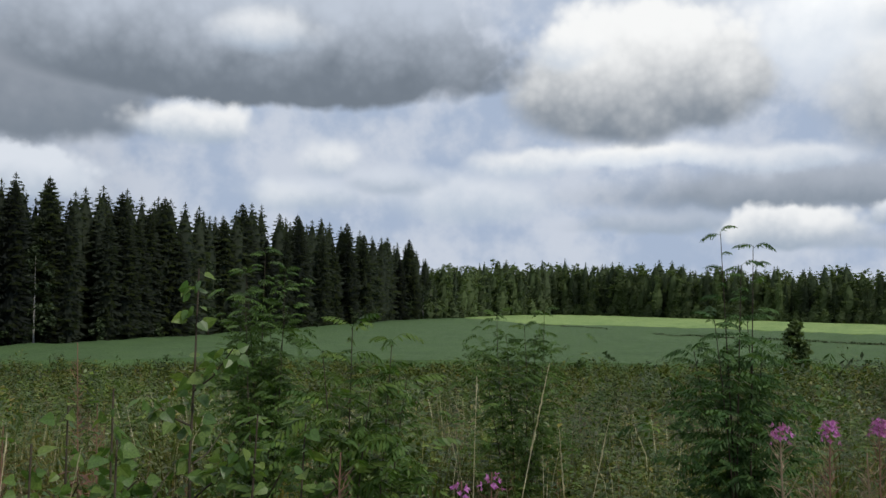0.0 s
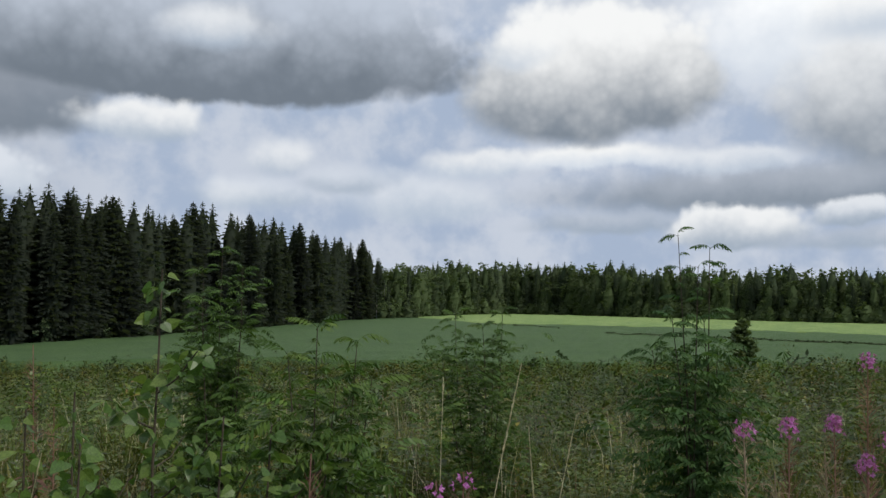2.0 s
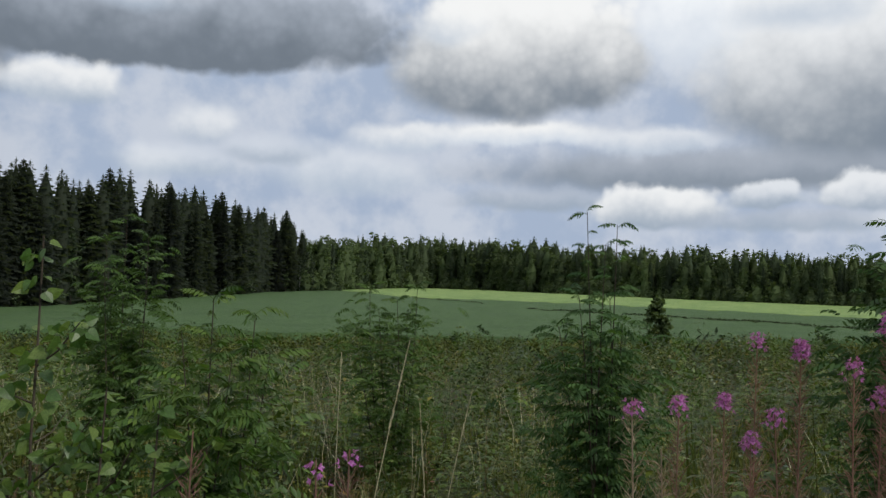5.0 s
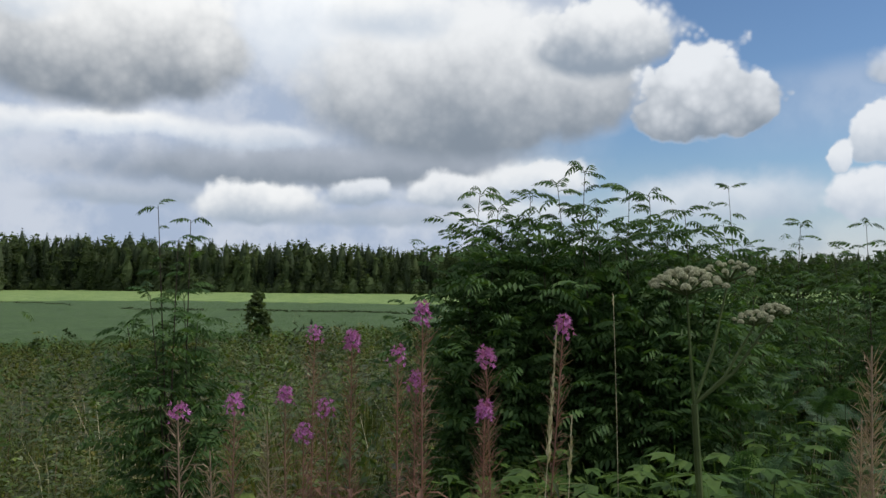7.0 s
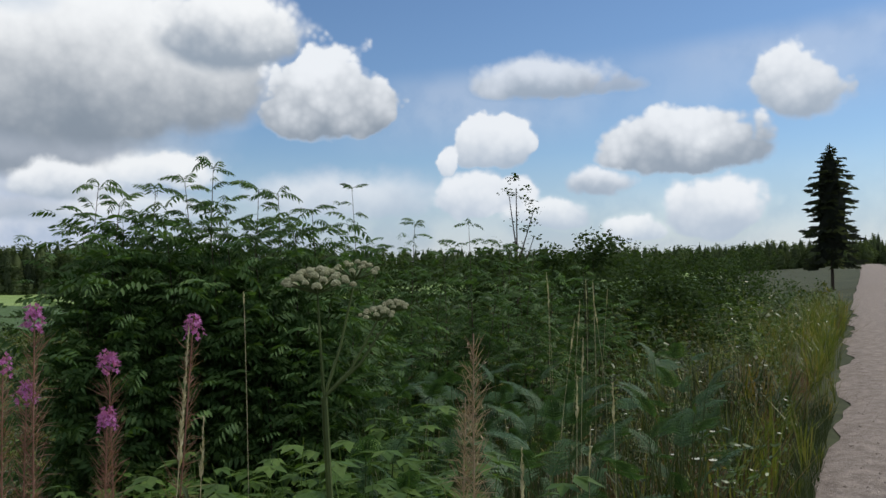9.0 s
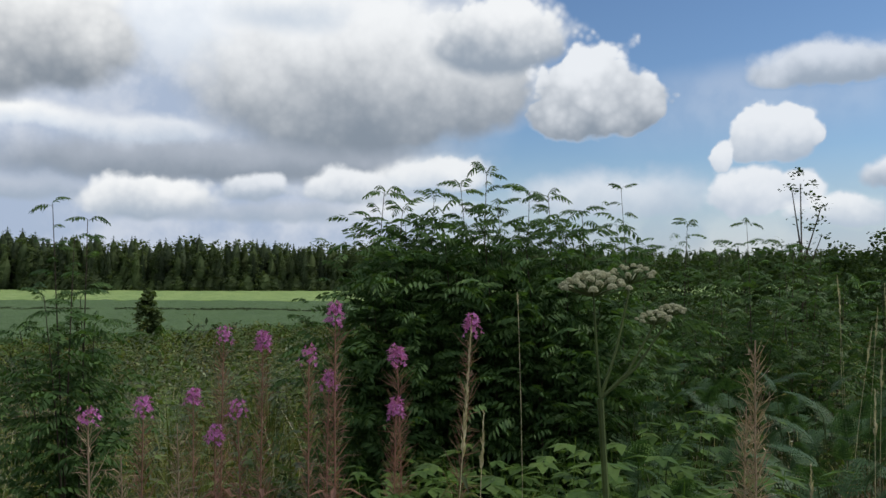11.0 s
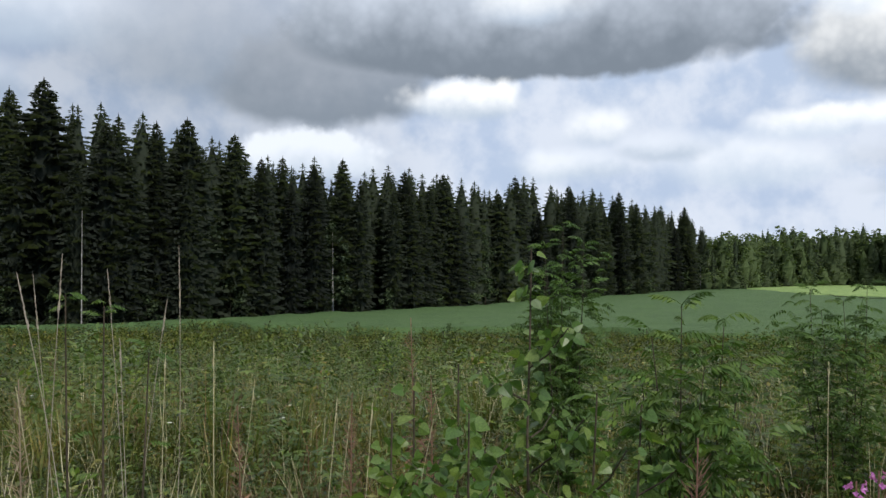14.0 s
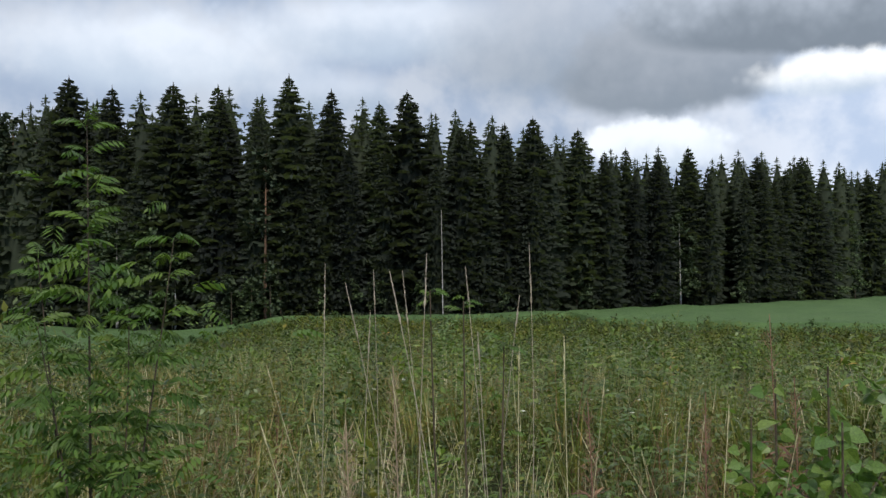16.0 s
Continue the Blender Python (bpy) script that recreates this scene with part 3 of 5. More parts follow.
# ---- forest ----
def spruce_geo(seed, h, reach, whorls, per, bare=0.04, pairs=3, hang=3, core=0.46):
    """Whorls of feathered boughs round the stem: a cone above, a ragged column below."""
    r = random.Random(seed)
    g = Geo()

    def girth(t):
        return reach * (1 - math.exp(-(1 - t) * 4.3)) * (0.8 + 0.2 * min(1, t * 8))
    rings, sides = 7, 7
    shell = []
    for i in range(rings):
        t = i / (rings - 1) * 0.94
        for j in range(sides):
            a = 6.2832 * j / sides + 0.4 * i
            q = girth(t) * core * r.uniform(0.75, 1.15) * (0.3 if i == rings - 1 else 1.0)
            shell.append((q * math.cos(a), q * math.sin(a), h * (bare + (1 - bare) * t)))
    g.add(shell, [(i * sides + j, i * sides + (j + 1) % sides, (i + 1) * sides + (j + 1) % sides, (i + 1) * sides + j) for i in range(rings - 1) for j in range(sides)])
    for w in range(whorls):
        t = 0.978 * (1 - (1 - (w + 0.5) / whorls) ** 1.55)
        swell = r.uniform(0.82, 1.12)
        for b in range(per):
            tt = min(0.982, max(0.0, t + r.gauss(0, 0.006)))
            z = h * (bare + (1 - bare) * tt)
            a = 6.2832 * (b + 0.5 * (w % 2)) / per + r.uniform(-0.35, 0.35)
            L = (girth(tt) * swell + 0.002 * h) * r.uniform(0.7, 1.15)
            out = Vector((math.cos(a), math.sin(a), 0))
            side = Vector((-math.sin(a), math.cos(a), 0))
            up = Vector((0, 0, 1))
            slope = -0.45 + 0.85 * max(0, tt - 0.5)
            base = Vector((0, 0, z))
            mid = base + out * L * 0.6 + up * L * (slope * 0.75)
            tip = base + out * L + up * L * (slope * 0.85 + 0.02)
            wd = L * 0.11
            g.add((base, mid + side * wd - up * wd, tip, mid - side * wd - up * wd), ((0, 1, 2, 3),))
            for k in range(pairs):
                u = 0.3 + 0.62 * (k + r.random() * 0.6) / pairs
                q = base.lerp(mid, u / 0.6) if u < 0.6 else mid.lerp(tip, (u - 0.6) / 0.4)
                n = L * (0.2 + 0.36 * (1 - u)) * r.uniform(0.8, 1.2) + 0.003 * h
                for s in (-1, 1):
                    e = q + out * n * 0.8 + side * s * n * 0.7 - up * n * r.uniform(0.15, 0.5)
                    f = (out * -0.5 + side * s * 0.4 - up * 0.55) * n * 0.42
                    g.add((q, q.lerp(e, 0.55) - f * 0.35, e, q.lerp(e, 0.45) + f), ((0, 1, 2, 3),))
            for k in range(hang):
                u = r.uniform(0.35, 0.95)
                q = base.lerp(tip, u) + side * r.uniform(-0.12, 0.12) * L
                n = min(0.018 * h + 0.1 * L, 0.4 * L) * r.uniform(0.6, 1.3)
                e = q - up * n + out * n * r.uniform(-0.1, 0.4)
                f = (side * r.uniform(-1, 1) + out * r.uniform(-1, 1)) * n * 0.22
                g.add((q, q.lerp(e, 0.4) + f, e, q.lerp(e, 0.5) - f), ((0, 1, 2, 3),))
    # short ascending twigs that fill the tip
    for k in range(26):
        tt = 0.86 + 0.13 * r.random()
        q = Vector((0, 0, h * tt))
        a = r.random() * 6.2832
        n = girth(tt) * r.uniform(0.3, 0.65) + 0.002 * h
        e = q + Vector((math.cos(a) * n, math.sin(a) * n, n * r.uniform(-0.3, 0.4)))
        f = Vector((-math.sin(a), math.cos(a), r.uniform(-0.8, 0.8))) * n * 0.2
        g.add((q, q.lerp(e, 0.5) + f, e, q.lerp(e, 0.5) - f), ((0, 1, 2, 3),))
    top = Vector((0, 0, h * 1.0))
    for k in range(2):
        f = Vector((math.cos(k * 1.57), math.sin(k * 1.57), 0)) * 0.006 * h
        g.add((top, top - Vector((0, 0, 0.03 * h)) + f, top - Vector((0, 0, 0.06 * h)), top - Vector((0, 0, 0.03 * h)) - f), ((0, 1, 2, 3),))
    return g


def broadleaf_geo(seed, h, wide, clumps, leaves, leaf, low=0.25, core=True):
    r = random.Random(seed)
    g, limbs = Geo(), []
    if core:
        rings, sides = 6, 7
        shell = []
        for i in range(rings):
            t = i / (rings - 1)
            for j in range(sides):
                a = 6.2832 * j / sides + 0.5 * i
                q = wide * 0.55 * math.sin(math.pi * min(1, 0.22 + 0.74 * t)) ** 0.8 * r.uniform(0.65, 1.15)
                shell.append((q * math.cos(a), q * math.sin(a), h * (low + (0.9 - low) * t) + r.uniform(-0.04, 0.04) * h))
        g.add(shell, [(i * sides + j, i * sides + (j + 1) % sides, (i + 1) * sides + (j + 1) % sides, (i + 1) * sides + j) for i in range(rings - 1) for j in range(sides)])
    for c in range(clumps):
        t = (c + r.random()) / clumps
        z = h * (low + (0.97 - low) * t)
        body = wide * math.sin(math.pi * min(1, 0.22 + 0.74 * t)) ** 0.8
        a = r.random() * 6.28
        q = body * r.random() ** 0.5
        centre = (q * math.cos(a), q * math.sin(a), z)
        s = wide * r.uniform(0.22, 0.42)
        leaf_cloud(g, r, centre, (s, s, s * 0.7), leaves, leaf)
        if c % 4 == 0 and len(limbs) < 6:
            b = Geo()
            b.tube([(0, 0, z * 0.7), (centre[0] * 0.5, centre[1] * 0.5, z * 0.85), centre], 0.005 * h, 0.002 * h, 4)
            limbs.append(b)
    return g, limbs


def trunk_geo(h, r0, r1=0.02, lean=0.0):
    g = Geo()
    g.tube([(0, 0, -0.5), (lean * 0.2, 0, h * 0.3), (lean * 0.6, 0, h * 0.65), (lean, 0, h)], r0, r1, 7)
    return g


def make_spruce(seed, h, reach, whorls, per, mat, label, group, bare=0.04, pairs=3, hang=3):
    ob = thing("spruce_tree", (0, 0, 0), label, "tree", group)
    part("trunk", trunk_geo(h, 0.012 * h), BARK, ob)
    part("crown", spruce_geo(seed, h, reach, whorls, per, bare, pairs, hang), mat, ob)
    return ob


def make_broadleaf(name, seed, h, wide, clumps, leaves, leaf, mat, bark, label, group, low=0.25, core=True):
    ob = thing(name, (0, 0, 0), label, "shrub" if "shrub" in name else "tree", group)
    g, limbs = broadleaf_geo(seed, h, wide, clumps, leaves, leaf, low, core)
    part("trunk", trunk_geo(h * 0.9, (0.006 if h < 4 else 0.012) * h, 0.004 * h ** 0.5), bark, ob)
    for b in limbs if h < 12 and leaf < 0.3 else ():
        part("limb", b, bark, ob)
    part("crown", g, mat, ob)
    return ob


def make_pine(seed, h, group):
    r = random.Random(seed)
    ob = thing("pine_tree", (0, 0, 0), "tall Scots pine with bare reddish trunk and sparse crown", "tree", group)
    part("trunk", trunk_geo(h * 0.97, 0.011 * h, 0.03, 0.3), PINE_BARK, ob)
    g = Geo()
    for c in range(30):
        t = c / 30
        z = h * (0.5 + 0.5 * t)
        a = r.random() * 6.28
        q = h * 0.12 * (1 - 0.75 * t) * r.uniform(0.4, 1.1)
        centre = (q * math.cos(a), q * math.sin(a), z + q * 0.15)
        leaf_cloud(g, r, centre, (0.7, 0.7, 0.35), 22, 0.5)
        if c % 4 == 0:
            b = Geo()
            b.tube([(0, 0, z - 0.3), (centre[0] * 0.5, centre[1] * 0.5, z), centre], 0.05, 0.015, 4)
            part("limb", b, PINE_BARK, ob)
    part("crown", g, PINE, ob)
    return ob


def plant_tree(proto, used, x, y, height, proto_h, turn, fat=1.0, sink=0.0):
    s = height / proto_h
    m = Matrix.Translation((x, y, zland(x, y) - sink)) @ Matrix.Rotation(turn, 4, "Z") @ Matrix.Diagonal((s * fat, s * fat, s, 1))
    if proto not in used:
        used.add(proto)
        proto.matrix_basis = m
        return proto
    c = proto.copy()
    scene.collection.objects.link(c)
    c.matrix_basis = m
    for p in proto.children:
        k = p.copy()
        scene.collection.objects.link(k)
        k.parent = c
    return c


def join_trees(name, geos, spots_at, proto_h, mat, label, seed):
    """Far or hidden trees joined into one mesh. spots_at: x, y, height, girth."""
    r = np.random.default_rng(seed)
    V, F, base = [], [], 0
    data = [(np.array(g.v, dtype=np.float32), np.array([f for f in g.f if len(f) == 4])) for g in geos]
    for x, y, h, fat in spots_at:
        v, f = data[r.integers(0, len(data))]
        a = r.uniform(0, 6.28)
        s = h / proto_h
        P = np.stack([(v[:, 0] * math.cos(a) - v[:, 1] * math.sin(a)) * s * fat + x, (v[:, 0] * math.sin(a) + v[:, 1] * math.cos(a)) * s * fat + y, v[:, 2] * s + zland(x, y)], -1)
        V.append(P)
        F.append(f + base)
        base += len(v)
    tagged(new(name, quads_mesh(name, np.concatenate(V), np.concatenate(F), mat)), label, "forest", kind="stuff")


def top_height(a, d, x, y):
    return EYE + d * math.tan(radians(float(np.interp(a, TOP_AZ, TOP_EL)))) - zland(x, y)


def build_forest():
    r = random.Random(5)
    used = set()
    dark = "trees of the dark spruce forest"
    far = "trees of the far forest"
    spruces = [make_spruce(20 + i, 20, 2.3 + 0.45 * (i % 3), 44, 7, SPRUCE, "tall dark green spruce at the forest edge", dark, 0.03 + 0.05 * (i % 2)) for i in range(6)]
    pines = [make_pine(40 + i, 20, dark) for i in range(2)]
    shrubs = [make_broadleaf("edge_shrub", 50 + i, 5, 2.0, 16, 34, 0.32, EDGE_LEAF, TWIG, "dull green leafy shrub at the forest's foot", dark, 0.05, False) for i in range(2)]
    # birches in darker leaves than the far ones: shade put into the colour
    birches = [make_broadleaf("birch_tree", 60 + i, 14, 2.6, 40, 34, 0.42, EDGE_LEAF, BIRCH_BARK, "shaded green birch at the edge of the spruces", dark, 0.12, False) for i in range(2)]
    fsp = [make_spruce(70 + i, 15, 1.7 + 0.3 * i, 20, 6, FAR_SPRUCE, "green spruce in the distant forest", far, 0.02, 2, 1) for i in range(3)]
    fbi = [make_broadleaf("birch_tree", 80 + i, 14, 2.8, 30, 20, 0.5, FAR_BIRCH, BARK, "light green birch in the distant forest", far, 0.02) for i in range(3)]
    fsh = [make_broadleaf("edge_shrub", 90 + i, 5, 3.0, 14, 22, 0.48, FAR_BIRCH, TWIG, "green willow shrub along the distant forest's foot", far, 0.02) for i in range(2)]
    inner = []
    # the dark forest, from the far corner round to the left
    az = -1.0
    while az > -84:
        base = float(wood_edge(az))
        for row in range(4):
            d = base + 1.5 + row * 3.2 + r.uniform(-1.2, 1.2)
            a = az + r.uniform(-0.5, 0.5) * 150 / base
            x, y = polar(a, d)
            h = top_height(a, d, x, y) * (r.uniform(0.7, 0.97) if row == 0 else (r.uniform(0.98, 1.04) if r.random() < 0.14 else r.uniform(0.89, 1.0)))
            pick = r.random()
            if row > 0:
                inner.append((x, y, h, r.uniform(0.85, 1.1)))
            elif pick < 0.84:
                plant_tree(r.choice(spruces), used, x, y, h, 20, r.random() * 6.28, r.uniform(0.8, 1.05))
            elif pick < 0.92:
                plant_tree(r.choice(pines), used, x, y, h, 20, r.random() * 6.28, 1.0)
            else:
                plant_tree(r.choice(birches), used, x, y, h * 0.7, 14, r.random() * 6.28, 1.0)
        if r.random() < 0.9:
            x, y = polar(az + r.uniform(-0.6, 0.6), base + 0.3)
            plant_tree(r.choice(shrubs), used, x, y, r.uniform(1.5, 5.0), 5, r.random() * 6.28, 1.0)
        az -= 2.2 / base * 57.3
    for a, e in SPIRES:
        d = float(wood_edge(a)) + 2.6
        x, y = polar(a, d)
        plant_tree(r.choice(spruces), used, x, y, EYE + d * math.tan(radians(e)) - zland(x, y), 20, r.random() * 6.28, r.uniform(0.95, 1.2))
    for a, d, h in ((-60.5, 85, 13.0), (-62.5, 87, 12.0), (-59, 84, 9.0)):
        x, y = polar(a, d)
        plant_tree(r.choice(birches), used, x, y, h, 14, r.random() * 6.28, 1.1)
    for a, d, h in ((-55.5, 79, 5.2), (-54.2, 79, 4.6), (-53, 78, 5.5), (-56.8, 80, 3.8)):
        x, y = polar(a, d)
        plant_tree(r.choice(shrubs), used, x, y, h, 5, r.random() * 6.28, 1.0)
    join_trees("spruce_forest", [spruce_geo(120 + i, 20, 2.4 + 0.25 * i, 22, 5, 0.02, 2, 1, 0.55) for i in range(4)], inner, 20, SPRUCE, "deep rows of dark spruce behind the forest edge", 1)
    # the far forest
    behind, soft = [], []
    az = -0.8
    while az < 88:
        base = float(wood_edge(az))
        for row in range(6):
            d = base + 1 + row * 3.4 + r.uniform(-1.5, 1.5)
            a = az + r.uniform(-0.35, 0.35)
            x, y = polar(a, d)
            h = top_height(a, d, x, y) * (0.93 + 0.1 * noise.noise((a * 0.5, row, 0.0)) + r.uniform(-0.12, 0.08)) * (0.78, 0.95, 1.0, 0.97, 0.86, 0.86)[row]
            leafy_share = 0.75 if az < 4.5 else (0.6 if row == 0 else 0.52)
            fat = r.uniform(0.95, 1.6)
            if r.random() < leafy_share:
                if row < 1:
                    plant_tree(r.choice(fbi), used, x, y, h * 0.95, 14, r.random() * 6.28, fat)
                else:
                    soft.append((x, y, h * 0.96, fat))
            elif row < 1:
                plant_tree(r.choice(fsp), used, x, y, h, 15, r.random() * 6.28, fat)
            else:
                behind.append((x, y, h, fat))
        x, y = polar(az + r.uniform(-0.3, 0.3), base - 1)
        plant_tree(r.choice(fsh), used, x, y, r.uniform(2.5, 5.6), 5, r.random() * 6.28, 1.0)
        az += 2.0 / base * 57.3
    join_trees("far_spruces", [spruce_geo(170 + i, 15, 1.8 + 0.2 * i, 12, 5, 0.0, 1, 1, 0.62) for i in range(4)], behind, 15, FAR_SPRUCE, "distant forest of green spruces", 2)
    join_trees("far_birches", [broadleaf_geo(180 + i, 14, 2.8, 26, 12, 0.55, 0.02)[0] for i in range(3)], soft, 14, FAR_BIRCH, "light green birches among distant spruces", 3)


build_forest()


# ---- meadow ----
def forb_template(r, h, leaves, size, spread=0.5, flat=False):
    g = Geo()
    bend = Vector((r.uniform(-0.15, 0.15) * h, r.uniform(-0.15, 0.15) * h, h))
    for i in range(leaves):
        t = 0.12 + 0.88 * (i + r.random()) / leaves
        p = bend * t
        a = i * 2.4 + r.uniform(-0.5, 0.5)
        up = r.uniform(-0.15, 0.7)
        w = Vector((math.cos(a), math.sin(a), up))
        s = size * r.uniform(0.7, 1.25) * (1.15 - 0.5 * t)
        g.blade(p + w * 0.02, w, (r.gauss(0, 0.5), r.gauss(0, 0.5), 1), s, s * spread, 0.12, r.uniform(0.0, 0.4), 0.42, flat)
    g.add((Vector((-0.003, 0, 0)), Vector((0.003, 0, 0)), bend + Vector((0.001, 0, 0)), bend - Vector((0.001, 0, 0))), ((0, 1, 2, 3),))
    return g


def grass_template(r, h, blades, width=0.006):
    g = Geo()
    for i in range(blades):
        a = r.random() * 6.28
        w = Vector((math.cos(a), math.sin(a), 0))
        L = h * r.uniform(0.6, 1.1)
        p = w * r.uniform(0, 0.05)
        lean = r.uniform(0.1, 0.55)
        m1 = p + Vector((0, 0, L * 0.55)) + w * L * lean * 0.35
        t = p + Vector((0, 0, L * r.uniform(0.75, 1.0))) + w * L * lean
        s = Vector((-w.y, w.x, 0)) * width * r.uniform(0.7, 1.2)
        g.add((p - s * 0.6, p + s * 0.6, m1 + s, m1 - s), ((0, 1, 2, 3),))
        g.add((m1 - s, m1 + s, t + s * 0.15, t - s * 0.15), ((0, 1, 2, 3),))
    return g


def trio_template(r, h, sprays, size):
    g = Geo()
    bend = Vector((r.uniform(-0.2, 0.2) * h, r.uniform(-0.2, 0.2) * h, h))
    for i in range(sprays):
        t = 0.3 + 0.7 * (i + r.random()) / sprays
        a = i * 2.4 + r.uniform(-0.4, 0.4)
        w = Vector((math.cos(a), math.sin(a), r.uniform(0.0, 0.4)))
        s = size * r.uniform(0.75, 1.2)
        p = bend * t + w * s * 0.8
        for k in (-0.9, 0.0, 0.9):
            q = Vector((math.cos(a + k), math.sin(a + k), -0.1))
            g.blade(p, q, (0, 0, 1), s * (1.0 if k else 1.2), s * 0.62, 0.1, r.uniform(0.05, 0.3))
    g.add((Vector((-0.003, 0, 0)), Vector((0.003, 0, 0)), bend + Vector((0.001, 0, 0)), bend - Vector((0.001, 0, 0))), ((0, 1, 2, 3),))
    return g


def scatter(name, templates, places, sizes, seed, mat, label, category, tip=0.12):
    """One mesh of many plants."""
    r = np.random.default_rng(seed)
    tv = [t.arrays() for t in templates]
    V, F, base = [], [], 0
    pick = r.integers(0, len(tv), len(places))
    turn = r.uniform(0, 6.2832, len(places))
    tilt = r.normal(0, tip, (len(places), 2))
    places, sizes = np.asarray(places), np.asarray(sizes)
    for i, (v, f) in enumerate(tv):
        f = np.array(f, dtype=np.int64)
        s = np.where(pick == i)[0]
        if len(s) == 0:
            continue
        c, n = np.cos(turn[s])[:, None], np.sin(turn[s])[:, None]
        x = v[None, :, 0] * c - v[None, :, 1] * n + v[None, :, 2] * tilt[s, 0][:, None]
        y = v[None, :, 0] * n + v[None, :, 1] * c + v[None, :, 2] * tilt[s, 1][:, None]
        z = np.repeat(v[None, :, 2], len(s), 0)
        P = np.stack([x, y, z], -1) * sizes[s][:, None, None] + places[s][:, None, :]
        V.append(P.reshape(-1, 3))
        F.append((f[None] + (np.arange(len(s)) * len(v))[:, None, None] + base).reshape(-1, 4))
        base += len(s) * len(v)
    ob = new(name, quads_mesh(name, np.concatenate(V), np.concatenate(F), mat))
    return tagged(ob, label, category, kind="stuff")


def spots(seed, d0, d1, count, az0=-78, az1=84, gap=0.9, clump=0.0):
    """Places in a ring sector of the meadow, off the road."""
    r = np.random.default_rng(seed)
    out = []
    while len(out) < count:
        a = np.radians(r.uniform(az0, az1, count))
        d = np.sqrt(r.uniform(d0 ** 2, d1 ** 2, count))
        x, y = d * np.sin(a), d * np.cos(a)
        ok = road_gap(x, y) > gap
        ok &= d < near_edge(np.degrees(a)) - 0.2
        if clump:
            patch = np.sin(x * 1.3 + 2 * np.sin(y * 0.7 + seed)) + np.sin(y * 1.7 + 2 * np.sin(x * 0.9)) + r.normal(0, 0.7, count)
            ok &= patch > clump
        for px, py in zip(x[ok], y[ok]):
            out.append((px, py))
    out = np.array(out[:count])
    return np.column_stack([out, land(out[:, 0], out[:, 1])])


def lie(places, lo=0.72, hi=1.4):
    """How tall the growth stands, in patches."""
    out = []
    for x, y, _ in places:
        n = 0.6 * noise.noise((x * 0.55, y * 0.55, 3.0)) + 0.5 * noise.noise((x * 0.17, y * 0.17, 8.0)) + 0.3 * noise.noise((x * 1.7, y * 1.7, 1.0))
        low = 1.0 if x > 1.6 else 0.72 + 0.28 * float(ss(3.4, 7.5, math.hypot(x, y)))
        out.append((lo + (hi - lo) * min(1, max(0, 0.5 + n))) * low)
    return np.array(out)


def bush_template(r, h, w, clumps, leaves, leaf, wide=0.5, rise=-0.2):
    g = Geo()
    for c in range(clumps):
        t = (c + r.random()) / clumps
        a = r.random() * 6.28
        q = w * r.random() * (1.1 - 0.7 * t)
        leaf_cloud(g, r, (q * math.cos(a), q * math.sin(a), h * (0.1 + 0.85 * t)), (w * 0.4, w * 0.4, h * 0.12), leaves, leaf, wide, rise)
    return g


def feather_template(r, h, leaves, size):
    """A seedling with feathered leaves on a thin stem."""
    g = Geo()
    bend = Vector((r.uniform(-0.12, 0.12) * h, r.uniform(-0.12, 0.12) * h, h))
    for i in range(leaves):
        t = 0.3 + 0.7 * (i + r.random()) / leaves
        a = i * 2.4 + r.uniform(-0.4, 0.4)
        w = Vector((math.cos(a), math.sin(a), r.uniform(0.1, 0.8))).normalized()
        side = Vector((-math.sin(a), math.cos(a), 0))
        L = size * r.uniform(0.75, 1.2)
        for j in range(6):
            u = 0.25 + 0.75 * j / 5
            p = bend * t + w * L * u - Vector((0, 0, 0.35 * L * u * u))
            n = L * 0.27 * (1.1 - 0.35 * u)
            for q in (-1, 1):
                g.blade(p, side * q + w * 0.5 - Vector((0, 0, 0.3)), (0, 0, 1), n, n * 0.36, 0.1, 0.1, 0.45, True)
    for q in (Vector((0.004, 0, 0)), Vector((0, 0.004, 0))):
        g.add((-q, q, bend + q * 0.4, bend - q * 0.4), ((0, 1, 2, 3),))
    return g


def mound_template(r, h, w, leaves, leaf, wide=0.5):
    """A low bush: leaves over an uneven dome, turned outwards and up to the light."""
    g = Geo()
    lobes = [(r.uniform(-0.55, 0.55) * w, r.uniform(-0.55, 0.55) * w, r.uniform(0.55, 1.0) * h, r.uniform(0.45, 0.75) * w) for _ in range(4)]
    for i in range(leaves):
        cx, cy, top, q = lobes[i % 4]
        a, t = r.random() * 6.2832, r.random() ** 0.6
        n = Vector((math.cos(a) * math.sin(1.75 * t), math.sin(a) * math.sin(1.75 * t), math.cos(1.75 * t)))
        p = Vector((cx + n.x * q, cy + n.y * q, top * (0.45 + 0.55 * n.z))) * 1.0
        p += n * r.uniform(-0.25, 0.12) * q
        up = (n + Vector((r.gauss(0, 0.35), r.gauss(0, 0.35), 0.5))).normalized()
        b = r.random() * 6.2832
        way = up.cross(Vector((math.cos(b), math.sin(b), 0.2))).normalized()
        s = leaf * r.uniform(0.6, 1.3)
        g.blade(p, way - Vector((0, 0, 0.25)), up, s, s * wide, 0.1, 0.1, 0.45, True)
    return g


